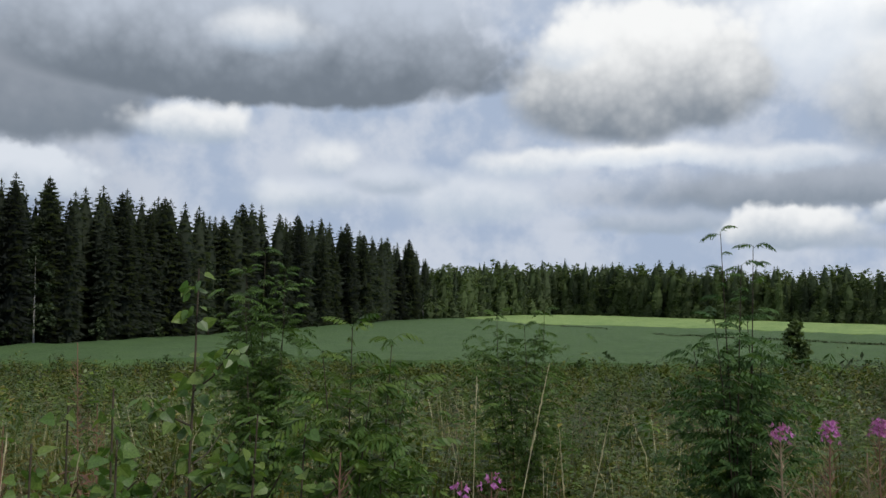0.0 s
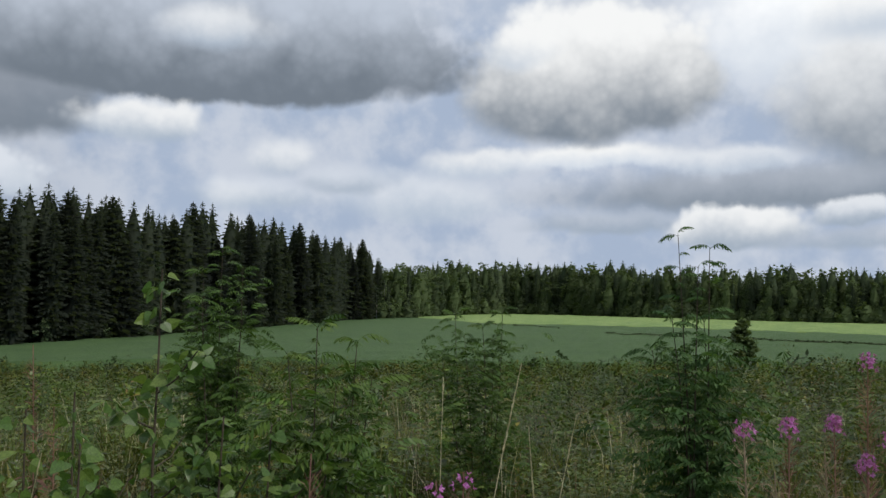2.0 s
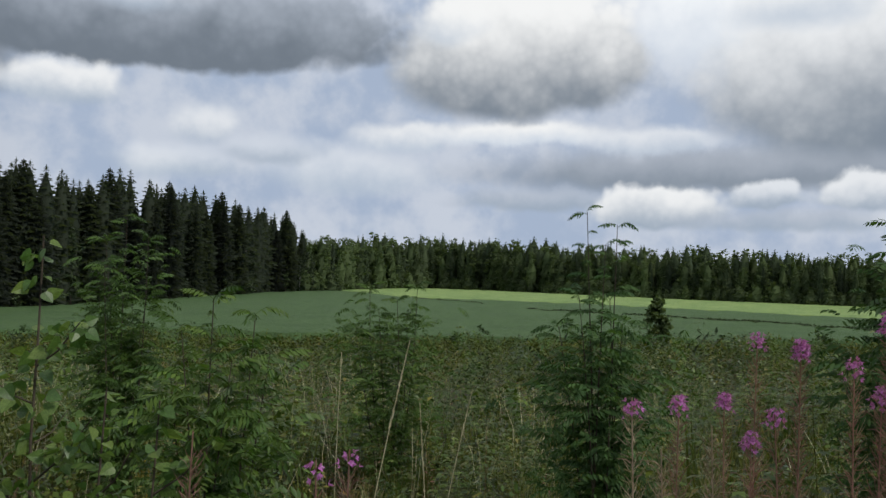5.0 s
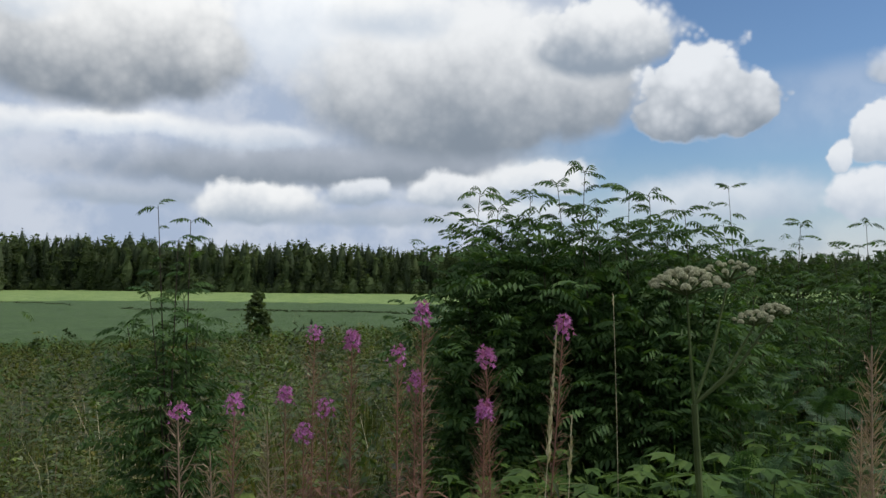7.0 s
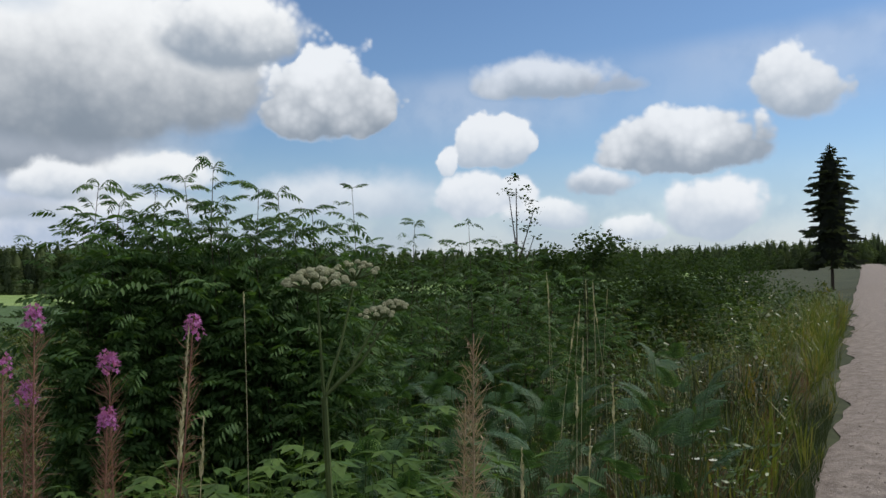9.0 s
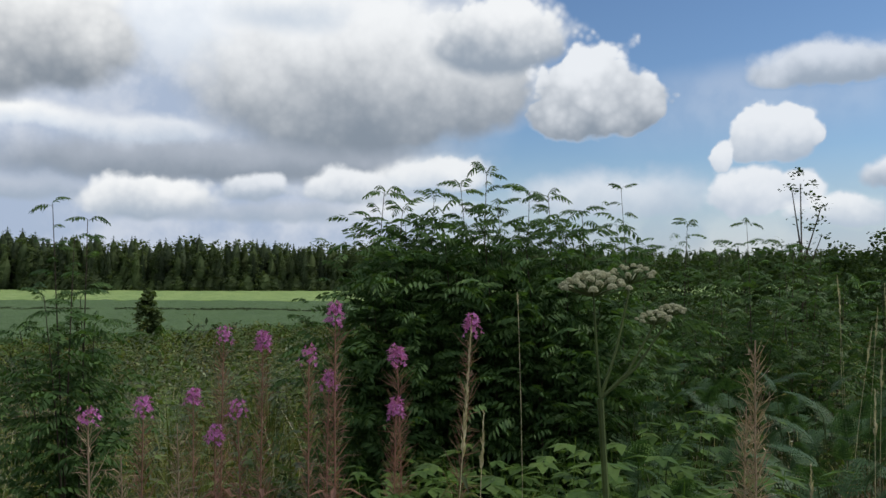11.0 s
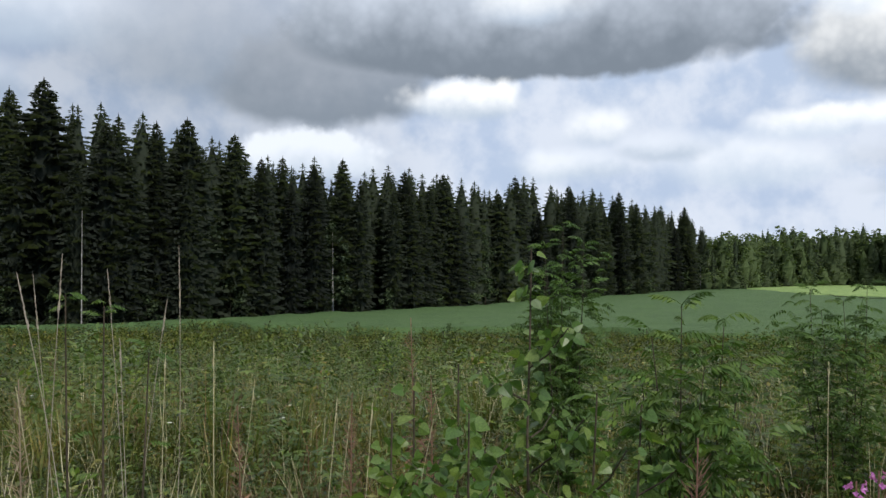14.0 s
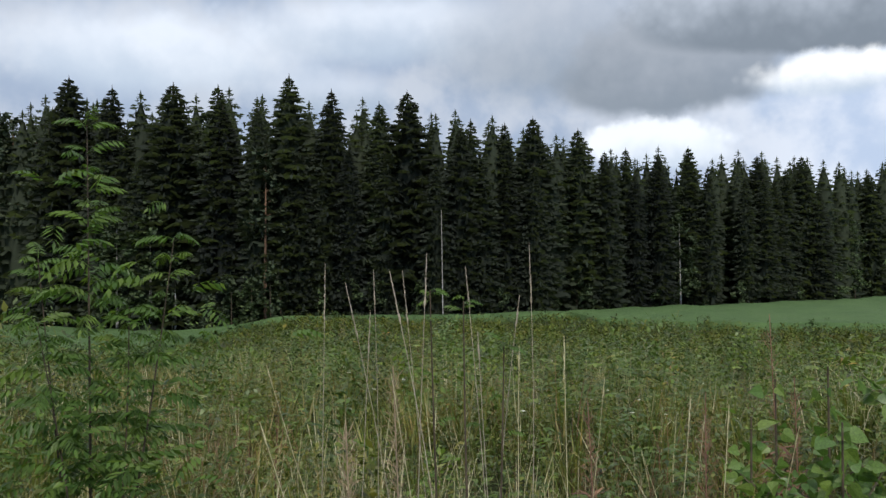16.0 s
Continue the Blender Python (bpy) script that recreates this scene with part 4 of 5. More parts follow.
def build_meadow():
    r = random.Random(9)
    q = np.random.default_rng(3)

    def grow(name, templates, places, lo, hi, seed, mat, label, category="meadow plants", tip=0.12):
        if name in MIXED:
            turn = np.degrees(np.arctan2(places[:, 0], places[:, 1]))
            near = np.hypot(places[:, 0], places[:, 1])
            places = places[~((turn > 55) & (near < 6.5))]
        return scatter(name, templates, places, lie(places, lo, hi) * q.uniform(0.85, 1.15, len(places)), seed, mat, label, category, tip)

    MIXED = ("meadow_herbs", "broad_leaved_herbs", "raspberry_canes", "meadow_grass", "tall_herbs", "brown_herbs", "yellowing_herbs", "meadow_bushes", "tall_bushes", "bright_bushes", "herb_mounds", "raspberry_mounds", "rowan_seedlings", "shaded_seedlings")
    forbs = [forb_template(r, 0.9, 30, 0.085, r.uniform(0.16, 0.34)) for _ in range(7)]
    broad = [forb_template(r, 0.8, 22, 0.12, r.uniform(0.24, 0.42), True) for _ in range(5)]
    rasps = [trio_template(r, 0.9, 12, 0.06) for _ in range(5)]
    tufts = [grass_template(r, 0.75, 14) for _ in range(5)]
    reeds = [grass_template(r, 1.05, 3, 0.0028) for _ in range(4)]
    mids = [forb_template(r, 0.9, 22, 0.13, r.uniform(0.14, 0.3), True) for _ in range(6)]
    fars = [bush_template(r, 0.75, 0.3, 5, 4, 0.16, 0.24, 0.8) for _ in range(8)]
    bushes = [bush_template(r, 1.15, 0.28, 9, 20, 0.065, 0.22, 0.1) for _ in range(5)]
    big = [bush_template(r, 1.1, 0.4, 12, 20, 0.075, 0.3, 0.1) for _ in range(4)]
    tops = [bush_template(r, 1.0, 0.4, 6, 9, 0.13, 0.2, 0.5) for _ in range(5)]
    feathers = [feather_template(r, 0.95, r.randint(10, 15), 0.17) for _ in range(6)]
    small = [mound_template(r, 0.8, r.uniform(0.25, 0.4), 110, 0.05, r.uniform(0.45, 0.75)) for _ in range(6)]
    domes = [mound_template(r, 0.85, r.uniform(0.35, 0.6), 90, 0.085, r.uniform(0.4, 0.6)) for _ in range(6)]
    grow("herb_mounds", small, spots(41, 3.0, 12, 420, clump=-0.6), 0.5, 1.25, 41, FORB, "rounded mounds of mixed herbs with lit tops")
    grow("raspberry_mounds", small, spots(42, 3.0, 13, 260, clump=0.0), 0.6, 1.35, 42, RASP, "light green raspberry mounds among the herbs")
    # pale mounds only on the left: brighter light there put into leaf colour
    grow("pale_mounds", small, spots(43, 2.8, 13, 200, -80, -25, clump=0.2), 0.5, 1.15, 43, FORB_PALE, "herb mounds on the slope, brighter light put into their pale yellow-green")
    grow("herb_mounds", domes, spots(44, 10, 34, 620), 0.5, 1.3, 44, FORB, "rounded herb mounds over the sloping meadow")
    grow("bush_mounds", domes, spots(45, 9, 34, 300, clump=0.3), 0.7, 1.5, 45, BUSH, "dark green leafy mounds over the sloping meadow")
    # farther pale mounds, again carrying the left slope's light in their colour
    grow("pale_mounds", domes, spots(46, 9, 36, 240, -80, -18, clump=0.3), 0.5, 1.2, 46, FORB_PALE, "herb mounds over the sloping meadow, toned pale for brighter light")
    wide_domes = [mound_template(r, 0.9, r.uniform(0.5, 0.8), 40, 0.19, 0.45) for _ in range(5)]
    grow("far_mounds", wide_domes, spots(47, 30, 78, 1000), 0.45, 1.35, 47, FORB_FAR, "brownish green mounds along the meadow's far side")
    grow("rowan_seedlings", feathers, spots(33, 3.0, 14, 300, clump=-0.4), 0.55, 1.3, 33, SEEDLING, "light green rowan seedlings with feathered leaves")
    grow("shaded_seedlings", feathers, spots(34, 5.0, 26, 260, clump=0.2), 0.7, 1.5, 34, BUSH, "darker rowan seedlings standing out of the herbs")
    grow("meadow_herbs", forbs, spots(1, 2.3, 9, 1700), 0.35, 0.95, 1, FORB, "dense mixed green meadow herbs")
    grow("broad_leaved_herbs", broad, spots(11, 2.3, 9, 420, clump=0.6), 0.55, 1.15, 11, FORB_PALE, "clumps of pale broad-leaved herbs")
    grow("raspberry_canes", rasps, spots(2, 2.4, 16, 1000, clump=0.2), 0.6, 1.45, 2, RASP, "light green raspberry canes among the herbs")
    grow("meadow_grass", tufts, spots(3, 2.0, 11, 850), 0.7, 1.5, 3, GRASS, "green meadow grass tufts", "grass")
    grow("dry_grass", reeds, spots(4, 2.4, 16, 900, clump=0.1), 0.75, 1.35, 4, STRAW, "thin straw-coloured grass stalks", "grass")
    grow("withered_stalks", reeds, spots(5, 3.0, 25, 1100, clump=0.6), 0.6, 1.1, 5, RUST, "rust-brown withered stalks in the meadow")
    grow("tall_herbs", forbs, spots(14, 3.2, 22, 420, clump=0.2), 1.0, 1.75, 14, FORB, "tall slender herbs rising above the meadow")
    grow("brown_herbs", forbs, spots(15, 3.0, 30, 620, clump=1.1), 0.6, 1.15, 15, RUST, "patches of withered rust-brown herbs")
    grow("yellowing_herbs", broad, spots(16, 3.0, 26, 450, clump=0.9), 0.7, 1.2, 16, YELLOW, "patches of yellowing herbs in the meadow")
    grow("withered_patch", forbs, spots(51, 2.7, 4.8, 70, -31, -17), 0.7, 1.2, 51, RUST, "stand of withered rust-brown fireweed leaves")
    grow("withered_patch", reeds, spots(52, 2.6, 4.2, 60, -6, 4), 0.7, 1.0, 52, BUFF, "buff withered stalks among the herbs")
    grow("meadow_bushes", bushes, spots(12, 3.6, 26, 320, clump=0.6), 0.5, 1.35, 12, BUSH, "small dark green bushes among the herbs")
    grow("meadow_herbs", mids, spots(6, 8, 25, 3400), 0.25, 0.8, 6, FORB, "mixed green herbs covering the sloping meadow")
    grow("meadow_herbs", fars, spots(7, 22, 78, 6500), 0.3, 1.2, 7, FORB_FAR, "brownish green herbs along the meadow's far edge")
    grow("far_bushes", tops, spots(13, 18, 76, 900, clump=0.3), 0.4, 1.35, 13, FORB_DIM, "low dark bushes dotted over the far meadow")
    grow("raspberry_clump", rasps, spots(17, 2.1, 4.4, 240, 36, 62, 0.5), 0.95, 1.45, 17, RASP_DIM, "clump of light green raspberry leaves beside the road")
    # pale herbs stand in for the stronger light on the left slope
    grow("pale_herbs", broad, spots(18, 2.6, 30, 1700, -80, -24, clump=0.2), 0.45, 1.1, 18, FORB_PALE, "herbs on the open slope, brighter light put into their pale yellow-green")
    grow("pale_grass", tufts, spots(19, 2.4, 16, 340, -80, -24, clump=0.3), 0.8, 1.4, 19, STRAW_GREEN, "half-dry pale grass on the open slope", "grass")
    grow("wayside_herbs", forbs, spots(20, 1.2, 7, 450, -88, 88, 0.3), 0.45, 0.95, 20, FORB, "low green herbs along the road's edge")
    grow("tall_dry_grass", reeds, spots(26, 2.8, 8, 170, -76, -28, clump=0.2), 0.85, 1.3, 26, STRAW, "tall bleached grass stalks on the open slope", "grass")
    grow("rusty_grass", reeds, spots(27, 2.2, 8, 420, -74, -14, clump=0.9), 0.8, 1.25, 27, RUST, "patches of tall rust-brown grass", "grass")
    grow("tall_bushes", bushes, spots(28, 3.8, 24, 180, clump=0.7), 0.85, 1.45, 28, BUSH, "dark green young bushes standing out of the meadow")
    grow("bright_bushes", big, spots(29, 3.6, 28, 300, clump=0.3), 0.5, 1.25, 29, RASP, "light green leafy bushes in the meadow")
    verge = spots(8, 0.4, 14, 3400, -89, 89, 0.02)
    near = road_gap(verge[:, 0], verge[:, 1])
    verge = verge[near < 1.6]
    grow("verge_grass", tufts, verge, 0.25, 0.7, 8, GRASS, "short green verge grass beside the road", "grass")
    far_side = np.column_stack([q.uniform(-9, 20, 1500), np.zeros(1500), np.zeros(1500)])
    far_side[:, 1] = 0.3 + 0.07 * far_side[:, 0] - 4.2 - q.random(1500) ** 1.5 * 3
    grow("verge_grass", tufts, far_side, 0.3, 0.7, 21, GRASS, "short green grass on the road's other verge", "grass")
    stones = Geo()
    for i in range(2600):
        x = q.uniform(-6, 16)
        y = 0.3 + 0.07 * x - q.uniform(0.1, 4.1)
        e = q.uniform(0.006, 0.02)
        c = Vector((x, y, 0.03 + e * 0.3))
        stones.add((c + Vector((e, 0, 0)), c + Vector((0, e * 0.8, 0)), c + Vector((-e, 0, 0)), c + Vector((0, -e * 0.9, 0)), c + Vector((0, 0, e * 0.7))), ((0, 1, 4), (1, 2, 4), (2, 3, 4), (3, 0, 4)))
    tagged(new("road_stones", stones.mesh("road_stones", GRAVEL)), "loose pebbles scattered on the gravel road", "pebbles", kind="stuff")
    tall = spots(22, 3.5, 10, 150, 62, 84, 0.4)
    grow("roadside_tall_grass", tufts, tall, 0.8, 1.3, 22, FORB_DIM, "tall green and half-dry grass along the roadside", "grass")
    grow("roadside_bushes", bushes, spots(25, 4.5, 12, 80, 58, 83, 0.55), 0.45, 0.9, 25, FORB_DIM, "low dark bushes among the roadside grass")
    edge = spots(30, 3.5, 26, 700, 72, 88, 0.1)
    edge = edge[road_gap(edge[:, 0], edge[:, 1]) < 3.0]
    grow("roadside_weeds", bushes, edge[:90], 0.45, 0.9, 30, BUSH, "green weeds and bushes crowding the road's edge")
    grow("roadside_tall_grass", tufts, edge[90:480], 0.7, 1.25, 32, GRASS, "tall grass crowding the road's edge", "grass")
    turf = spots(31, 1.2, 10, 2200, 66, 89, 0.03)
    turf = turf[road_gap(turf[:, 0], turf[:, 1]) < 1.4]
    grow("verge_turf", tufts, turf, 0.2, 0.45, 31, FORB_DIM, "short dark green turf on the verge", "grass")
    daisy = Geo()
    for j in range(6):
        a = j * 1.047
        daisy.blade((0, 0, 0.62), (math.cos(a), math.sin(a), 0.25), (0, 0, 1), 0.02, 0.014, 0.1)
    places = np.concatenate([spots(23, 3, 9, 40, 58, 84, 0.2), spots(24, 6, 16, 30, -50, -20)])
    grow("white_flowers", [daisy], places, 0.8, 1.5, 23, WHITE, "scattered small white flowers in the grass", "wild flowers")
    red = spots(9, 2.0, 12, 2600, 55, 86, 0.25)
    red = red[road_gap(red[:, 0], red[:, 1]) < 1.7]
    grow("reddish_grass", reeds, red, 0.45, 0.85, 9, RUST, "fine reddish bent grass on the verge", "grass")


build_meadow()

# ---- single plants ----
def axes(place, way, up=(0, 0, 1), scale=1.0):
    """A pose at place whose y runs along way and whose z leans to up."""
    y = Vector(way).normalized()
    x = y.cross(Vector(up))
    x = x.normalized() if x.length > 1e-4 else Vector((1, 0, 0))
    z = x.cross(y)
    m = Matrix((x, y, z)).transposed().to_4x4()
    return Matrix.Translation(place) @ m @ Matrix.Scale(scale, 4)


def rowan_leaf(seed, pairs, mat, arch=0.35, hang=0.35, flat=False):
    """A feathered leaf one unit long: a bent rachis with paired leaflets."""
    r = random.Random(seed)
    g = Geo()

    def at(t):
        return Vector((0.05 * math.sin(3 * t + seed), t * (1 - 0.12 * t), arch * t - (arch + 0.22) * t * t))
    g.tube([at(i / 5) for i in range(6)], 0.012, 0.005, 3)
    for i in range(pairs):
        t = 0.22 + 0.72 * i / (pairs - 1)
        size = 0.27 * (0.8 + 0.4 * math.sin(math.pi * (0.2 + 0.7 * t))) * r.uniform(0.88, 1.1)
        d = (at(min(1, t + 0.05)) - at(t - 0.05)).normalized()
        for s in (-1, 1):
            w = Vector((s, 0, 0)) * 0.85 + d * r.uniform(0.4, 0.65) + Vector((0, 0, -hang * r.uniform(0.5, 1.5)))
            g.blade(at(t), w, (s * 0.25, 0, 1), size, size * (0.38 if flat else 0.31), 0.2, r.uniform(0.0, 0.2), 0.45, flat)
    g.blade(at(1), at(1) - at(0.9) + Vector((0, 0, -0.02)), (0, 0, 1), 0.24, 0.08, 0.2, 0.1)
    return g.mesh("leaf", mat)


LEAVES = {key: [rowan_leaf(i, 6 + i % 2, mat, 0.15 + 0.12 * i, 0.6 + 0.35 * (i % 3)) for i in range(5)] for key, mat in (("green", ROWAN), ("dark", ROWAN_DARK), ("light", ROWAN_LIGHT))}


FLAT = [rowan_leaf(10 + i, 5 + i % 2, ROWAN_IN, 0.2 + 0.12 * i, 0.3 + 0.3 * (i % 3), True) for i in range(4)]
SHAPES = [([v.co.copy() for v in me.vertices], [tuple(f.vertices) for f in me.polygons][15:]) for me in FLAT]
INNER = {"green": ROWAN_IN, "dark": ROWAN_DARK_IN, "light": ROWAN_LIGHT_IN}


def rowan(x, y, tops, leaves, key, size, seed, label, low=0.15, name="rowan_sapling", group="", fan=0.3, tuft=3, category="sapling", inner=0, bulge=0.16):
    """A many-stemmed rowan. tops: the tips of its stems in the world."""
    r = random.Random(seed)
    z = zland(x, y)
    ob = thing(name, (x, y, z), label, category, group)
    deep = Geo()
    shapes = SHAPES
    for k, (tx, ty, tz) in enumerate(tops):
        foot = Vector((r.uniform(-0.05, 0.05), r.uniform(-0.05, 0.05), -0.05))
        tip = Vector((tx - x, ty - y, tz - z))
        bow = Vector((tip.x * 0.25 + r.uniform(-fan, fan) * 0.4, tip.y * 0.25 + r.uniform(-fan, fan) * 0.4, 0))

        def at(t):
            p = foot.lerp(tip, t)
            return p + bow * (t * (1 - t)) * 1.2
        g = Geo()
        g.tube([at(i / 6) for i in range(7)], 0.004 + 0.002 * tip.length, 0.0018, 5)
        part("stem", g, TWIG, ob)
        for i in range(inner // len(tops)):
            t = r.uniform(0.01, 0.9) ** 0.75
            a = r.random() * 6.28
            q = at(t) + Vector((r.gauss(0, bulge), r.gauss(0, bulge), r.gauss(0, 0.04)))
            m = axes(q, (math.cos(a), math.sin(a), r.uniform(-0.2, 0.8)), (r.gauss(0, 0.3), r.gauss(0, 0.3), 1), size * r.uniform(0.7, 1.15))
            vs, fs = shapes[r.randrange(len(shapes))]
            deep.add([m @ v for v in vs], fs)
        start = r.random() * 6.28
        n = leaves if isinstance(leaves, int) else leaves[k]
        for i in range(n):
            t = low + (0.97 - low) * ((i + r.random() * 0.8) / n) ** (0.5 if k == 0 else 0.75)
            a = start + i * 2.4 + r.uniform(-0.4, 0.4)
            rise = r.uniform(-0.05, 0.8)
            w = Vector((math.cos(a), math.sin(a), rise))
            s = size * r.uniform(0.75, 1.2) * (0.75 + 0.5 * math.sin(math.pi * min(1, t)))
            piece("leaf", r.choice(LEAVES[key]), ob, axes(at(t), w, (0, 0, 1), s))
        for i in range(tuft):
            a = start + 6.28 * i / max(1, tuft) + r.uniform(-0.4, 0.4)
            w = Vector((math.cos(a), math.sin(a), r.uniform(0.05, 0.95)))
            piece("leaf", r.choice(LEAVES[key]), ob, axes(tip - Vector((0, 0, 0.01 * i)), w, (0, 0, 1), size * r.uniform(0.75, 1.05)))
    if deep.v:
        tagged(part("foliage", deep, INNER[key], ob), kind="stuff")
    return ob


def fan_tops(x, y, z0, z1, count, spread, seed):
    r = random.Random(seed)
    return [(x + r.uniform(-spread, spread), y + r.uniform(-spread, spread), r.uniform(z0, z1)) for _ in range(count)]


THICKET = "rowans beside the road"
# a multi-stemmed dark rowan behind the aspen
rowan(-1.36, 6.46, [(-1.36, 6.46, 1.98), (-1.52, 6.5, 1.83), (-1.2, 6.42, 1.85)] + fan_tops(-1.36, 6.46, 1.0, 1.75, 9, 0.24, 3), 16, "green", 0.15, 3, "dark green rowan clump with many thin upright stems", 0.1, "rowan_shrub", "", 0.5, 5, "shrub", 1150, 0.13)
rowan(-0.33, 3.29, [(-0.35, 3.28, 1.50), (-0.2, 3.33, 1.44), (-0.46, 3.25, 1.40), (-0.27, 3.2, 1.28), (-0.14, 3.3, 1.3), (-0.5, 3.3, 1.2)], 24, "light", 0.155, 4, "young light green rowan with feathery spreading leaves", 0.15, inner=480, bulge=0.12)
rowan(0.66, 7.37, [(0.88, 7.35, 1.5), (0.47, 7.38, 1.47), (0.7, 7.3, 1.38), (0.55, 7.4, 1.3), (0.8, 7.4, 1.25), (0.35, 7.35, 1.1)], 16, "green", 0.16, 5, "green rowan bush with several thin stems", 0.1, "rowan_shrub", "", 0.5, 5, "shrub", 620, 0.16)
rowan(1.51, 4.34, [(1.44, 4.37, 1.95), (1.59, 4.32, 1.88), (1.52, 4.3, 1.78)], 11, "dark", 0.13, 6, "tall thin rowan with bare leaders and dark leaves", 0.45, "rowan_sapling", "", 0.15, 2)
rowan(1.53, 4.4, [(1.4, 4.37, 1.5), (1.58, 4.4, 1.5), (1.64, 4.36, 1.36), (1.3, 4.4, 1.34), (1.5, 4.5, 1.25), (1.62, 4.5, 1.1)], 16, "dark", 0.16, 7, "dark green bushy rowan beneath two bare leaders", 0.1, "rowan_shrub", "", 0.5, 4, "shrub", 800, 0.13)
rowan(-3.48, 1.56, [(-3.46, 1.58, 2.22), (-3.33, 1.88, 1.78), (-3.58, 1.44, 1.7), (-3.4, 1.72, 1.5), (-3.5, 1.4, 1.45)], [34, 30, 30, 26, 24], "light", 0.165, 8, "slender light green rowan with three forked stems", 0.2, inner=260, bulge=0.14)
rowan(-1.89, 1.93, [(-1.93, 1.89, 1.57)], 6, "light", 0.06, 9, "thin dark-stemmed rowan shoot with small pale leaf tuft", 0.3, tuft=4)
rowan(-1.78, 1.92, [(-1.8, 1.89, 1.54), (-1.7, 1.95, 1.42)], 6, "light", 0.07, 10, "thin rowan shoot with fresh yellow-green tip", 0.3, tuft=4)
# the dark thicket beside the road
for i, (tx, ty, tz) in enumerate([(3.83, 3.77, 2.22), (3.34, 4.18, 2.1), (3.94, 3.36, 2.04), (3.55, 3.95, 2.06), (3.68, 3.85, 2.12), (3.98, 3.55, 2.08), (3.36, 4.0, 1.85), (3.9, 3.2, 1.8), (3.45, 3.75, 1.85), (3.3, 4.05, 1.7), (3.75, 3.6, 2.0), (3.3, 3.95, 1.98), (4.05, 3.2, 1.95)]):
    more = fan_tops(tx, ty, 1.2, 1.85, 3, 0.25, 30 + i)
    rowan(tx * 0.985, ty * 0.985, [(tx, ty, tz)] + more, [24, 12, 12, 12], "dark", 0.185, 40 + i, "dark green rowan in a dense roadside thicket", 0.05, "rowan_shrub", THICKET, 0.6, 4, "shrub", 560, 0.2)
rowan(6.4, 4.65, [(6.62, 4.81, 2.34), (6.4, 4.7, 2.0), (6.8, 4.7, 1.8)] + fan_tops(6.5, 4.7, 1.0, 1.6, 4, 0.4, 60), 10, "dark", 0.2, 61, "tall rowan with thin bare leaders behind the thicket", 0.1, "rowan_shrub", THICKET, 0.6, 3, "shrub", 180, 0.25)
for i, (tx, ty, tz) in enumerate([(6.48, 4.02, 1.98), (6.72, 3.61, 1.98), (6.3, 4.3, 1.75), (6.9, 3.3, 1.72), (6.6, 3.8, 1.7), (7.4, 3.3, 1.65), (7.6, 3.75, 1.8), (7.9, 3.0, 1.55)]):
    more = fan_tops(tx, ty, 0.9, 1.5, 4, 0.4, 70 + i)
    rowan(tx, ty, [(tx, ty, tz)] + more, 8, "dark", 0.17, 80 + i, "dark green rowan bush in a row along the road", 0.05, "rowan_shrub", THICKET, 0.6, 4, "shrub", 340, 0.27)

# aspen
def aspen_leaf(seed, mat):
    r = random.Random(seed)
    g = Geo()
    w = 0.46 + 0.06 * r.random()
    outline = [(0.6 * w, -0.02), (1.0 * w, 0.16), (0.9 * w, 0.4), (0.55 * w, 0.7), (0.2 * w, 0.93)]
    fold = r.uniform(0.05, 0.16)
    cup = r.uniform(-0.25, 0.1)

    def z(x, y):
        return fold * abs(x) * 2 + cup * (y - 0.4) ** 2
    for s in (-1, 1):
        pts = [(0, 0, 0)] + [(s * px, py, z(px, py)) for px, py in outline] + [(0, 1.04, z(0, 1.04)), (0, 0.7, z(0, 0.7)), (0, 0.35, 0)]
        g.add(pts, [(0, 1, 2, 8), (8, 2, 3, 7), (7, 3, 4, 6), (4, 5, 6)] if s > 0 else [(8, 2, 1, 0), (7, 3, 2, 8), (6, 4, 3, 7), (6, 5, 4)])
    g.tube([(0, 0, 0), (0, -0.25, 0.05), (0, -0.5, 0.16)], 0.012, 0.014, 3)
    return g.mesh("leaf", mat, True)


ASPEN = [aspen_leaf(i, BIRCH) for i in range(5)]


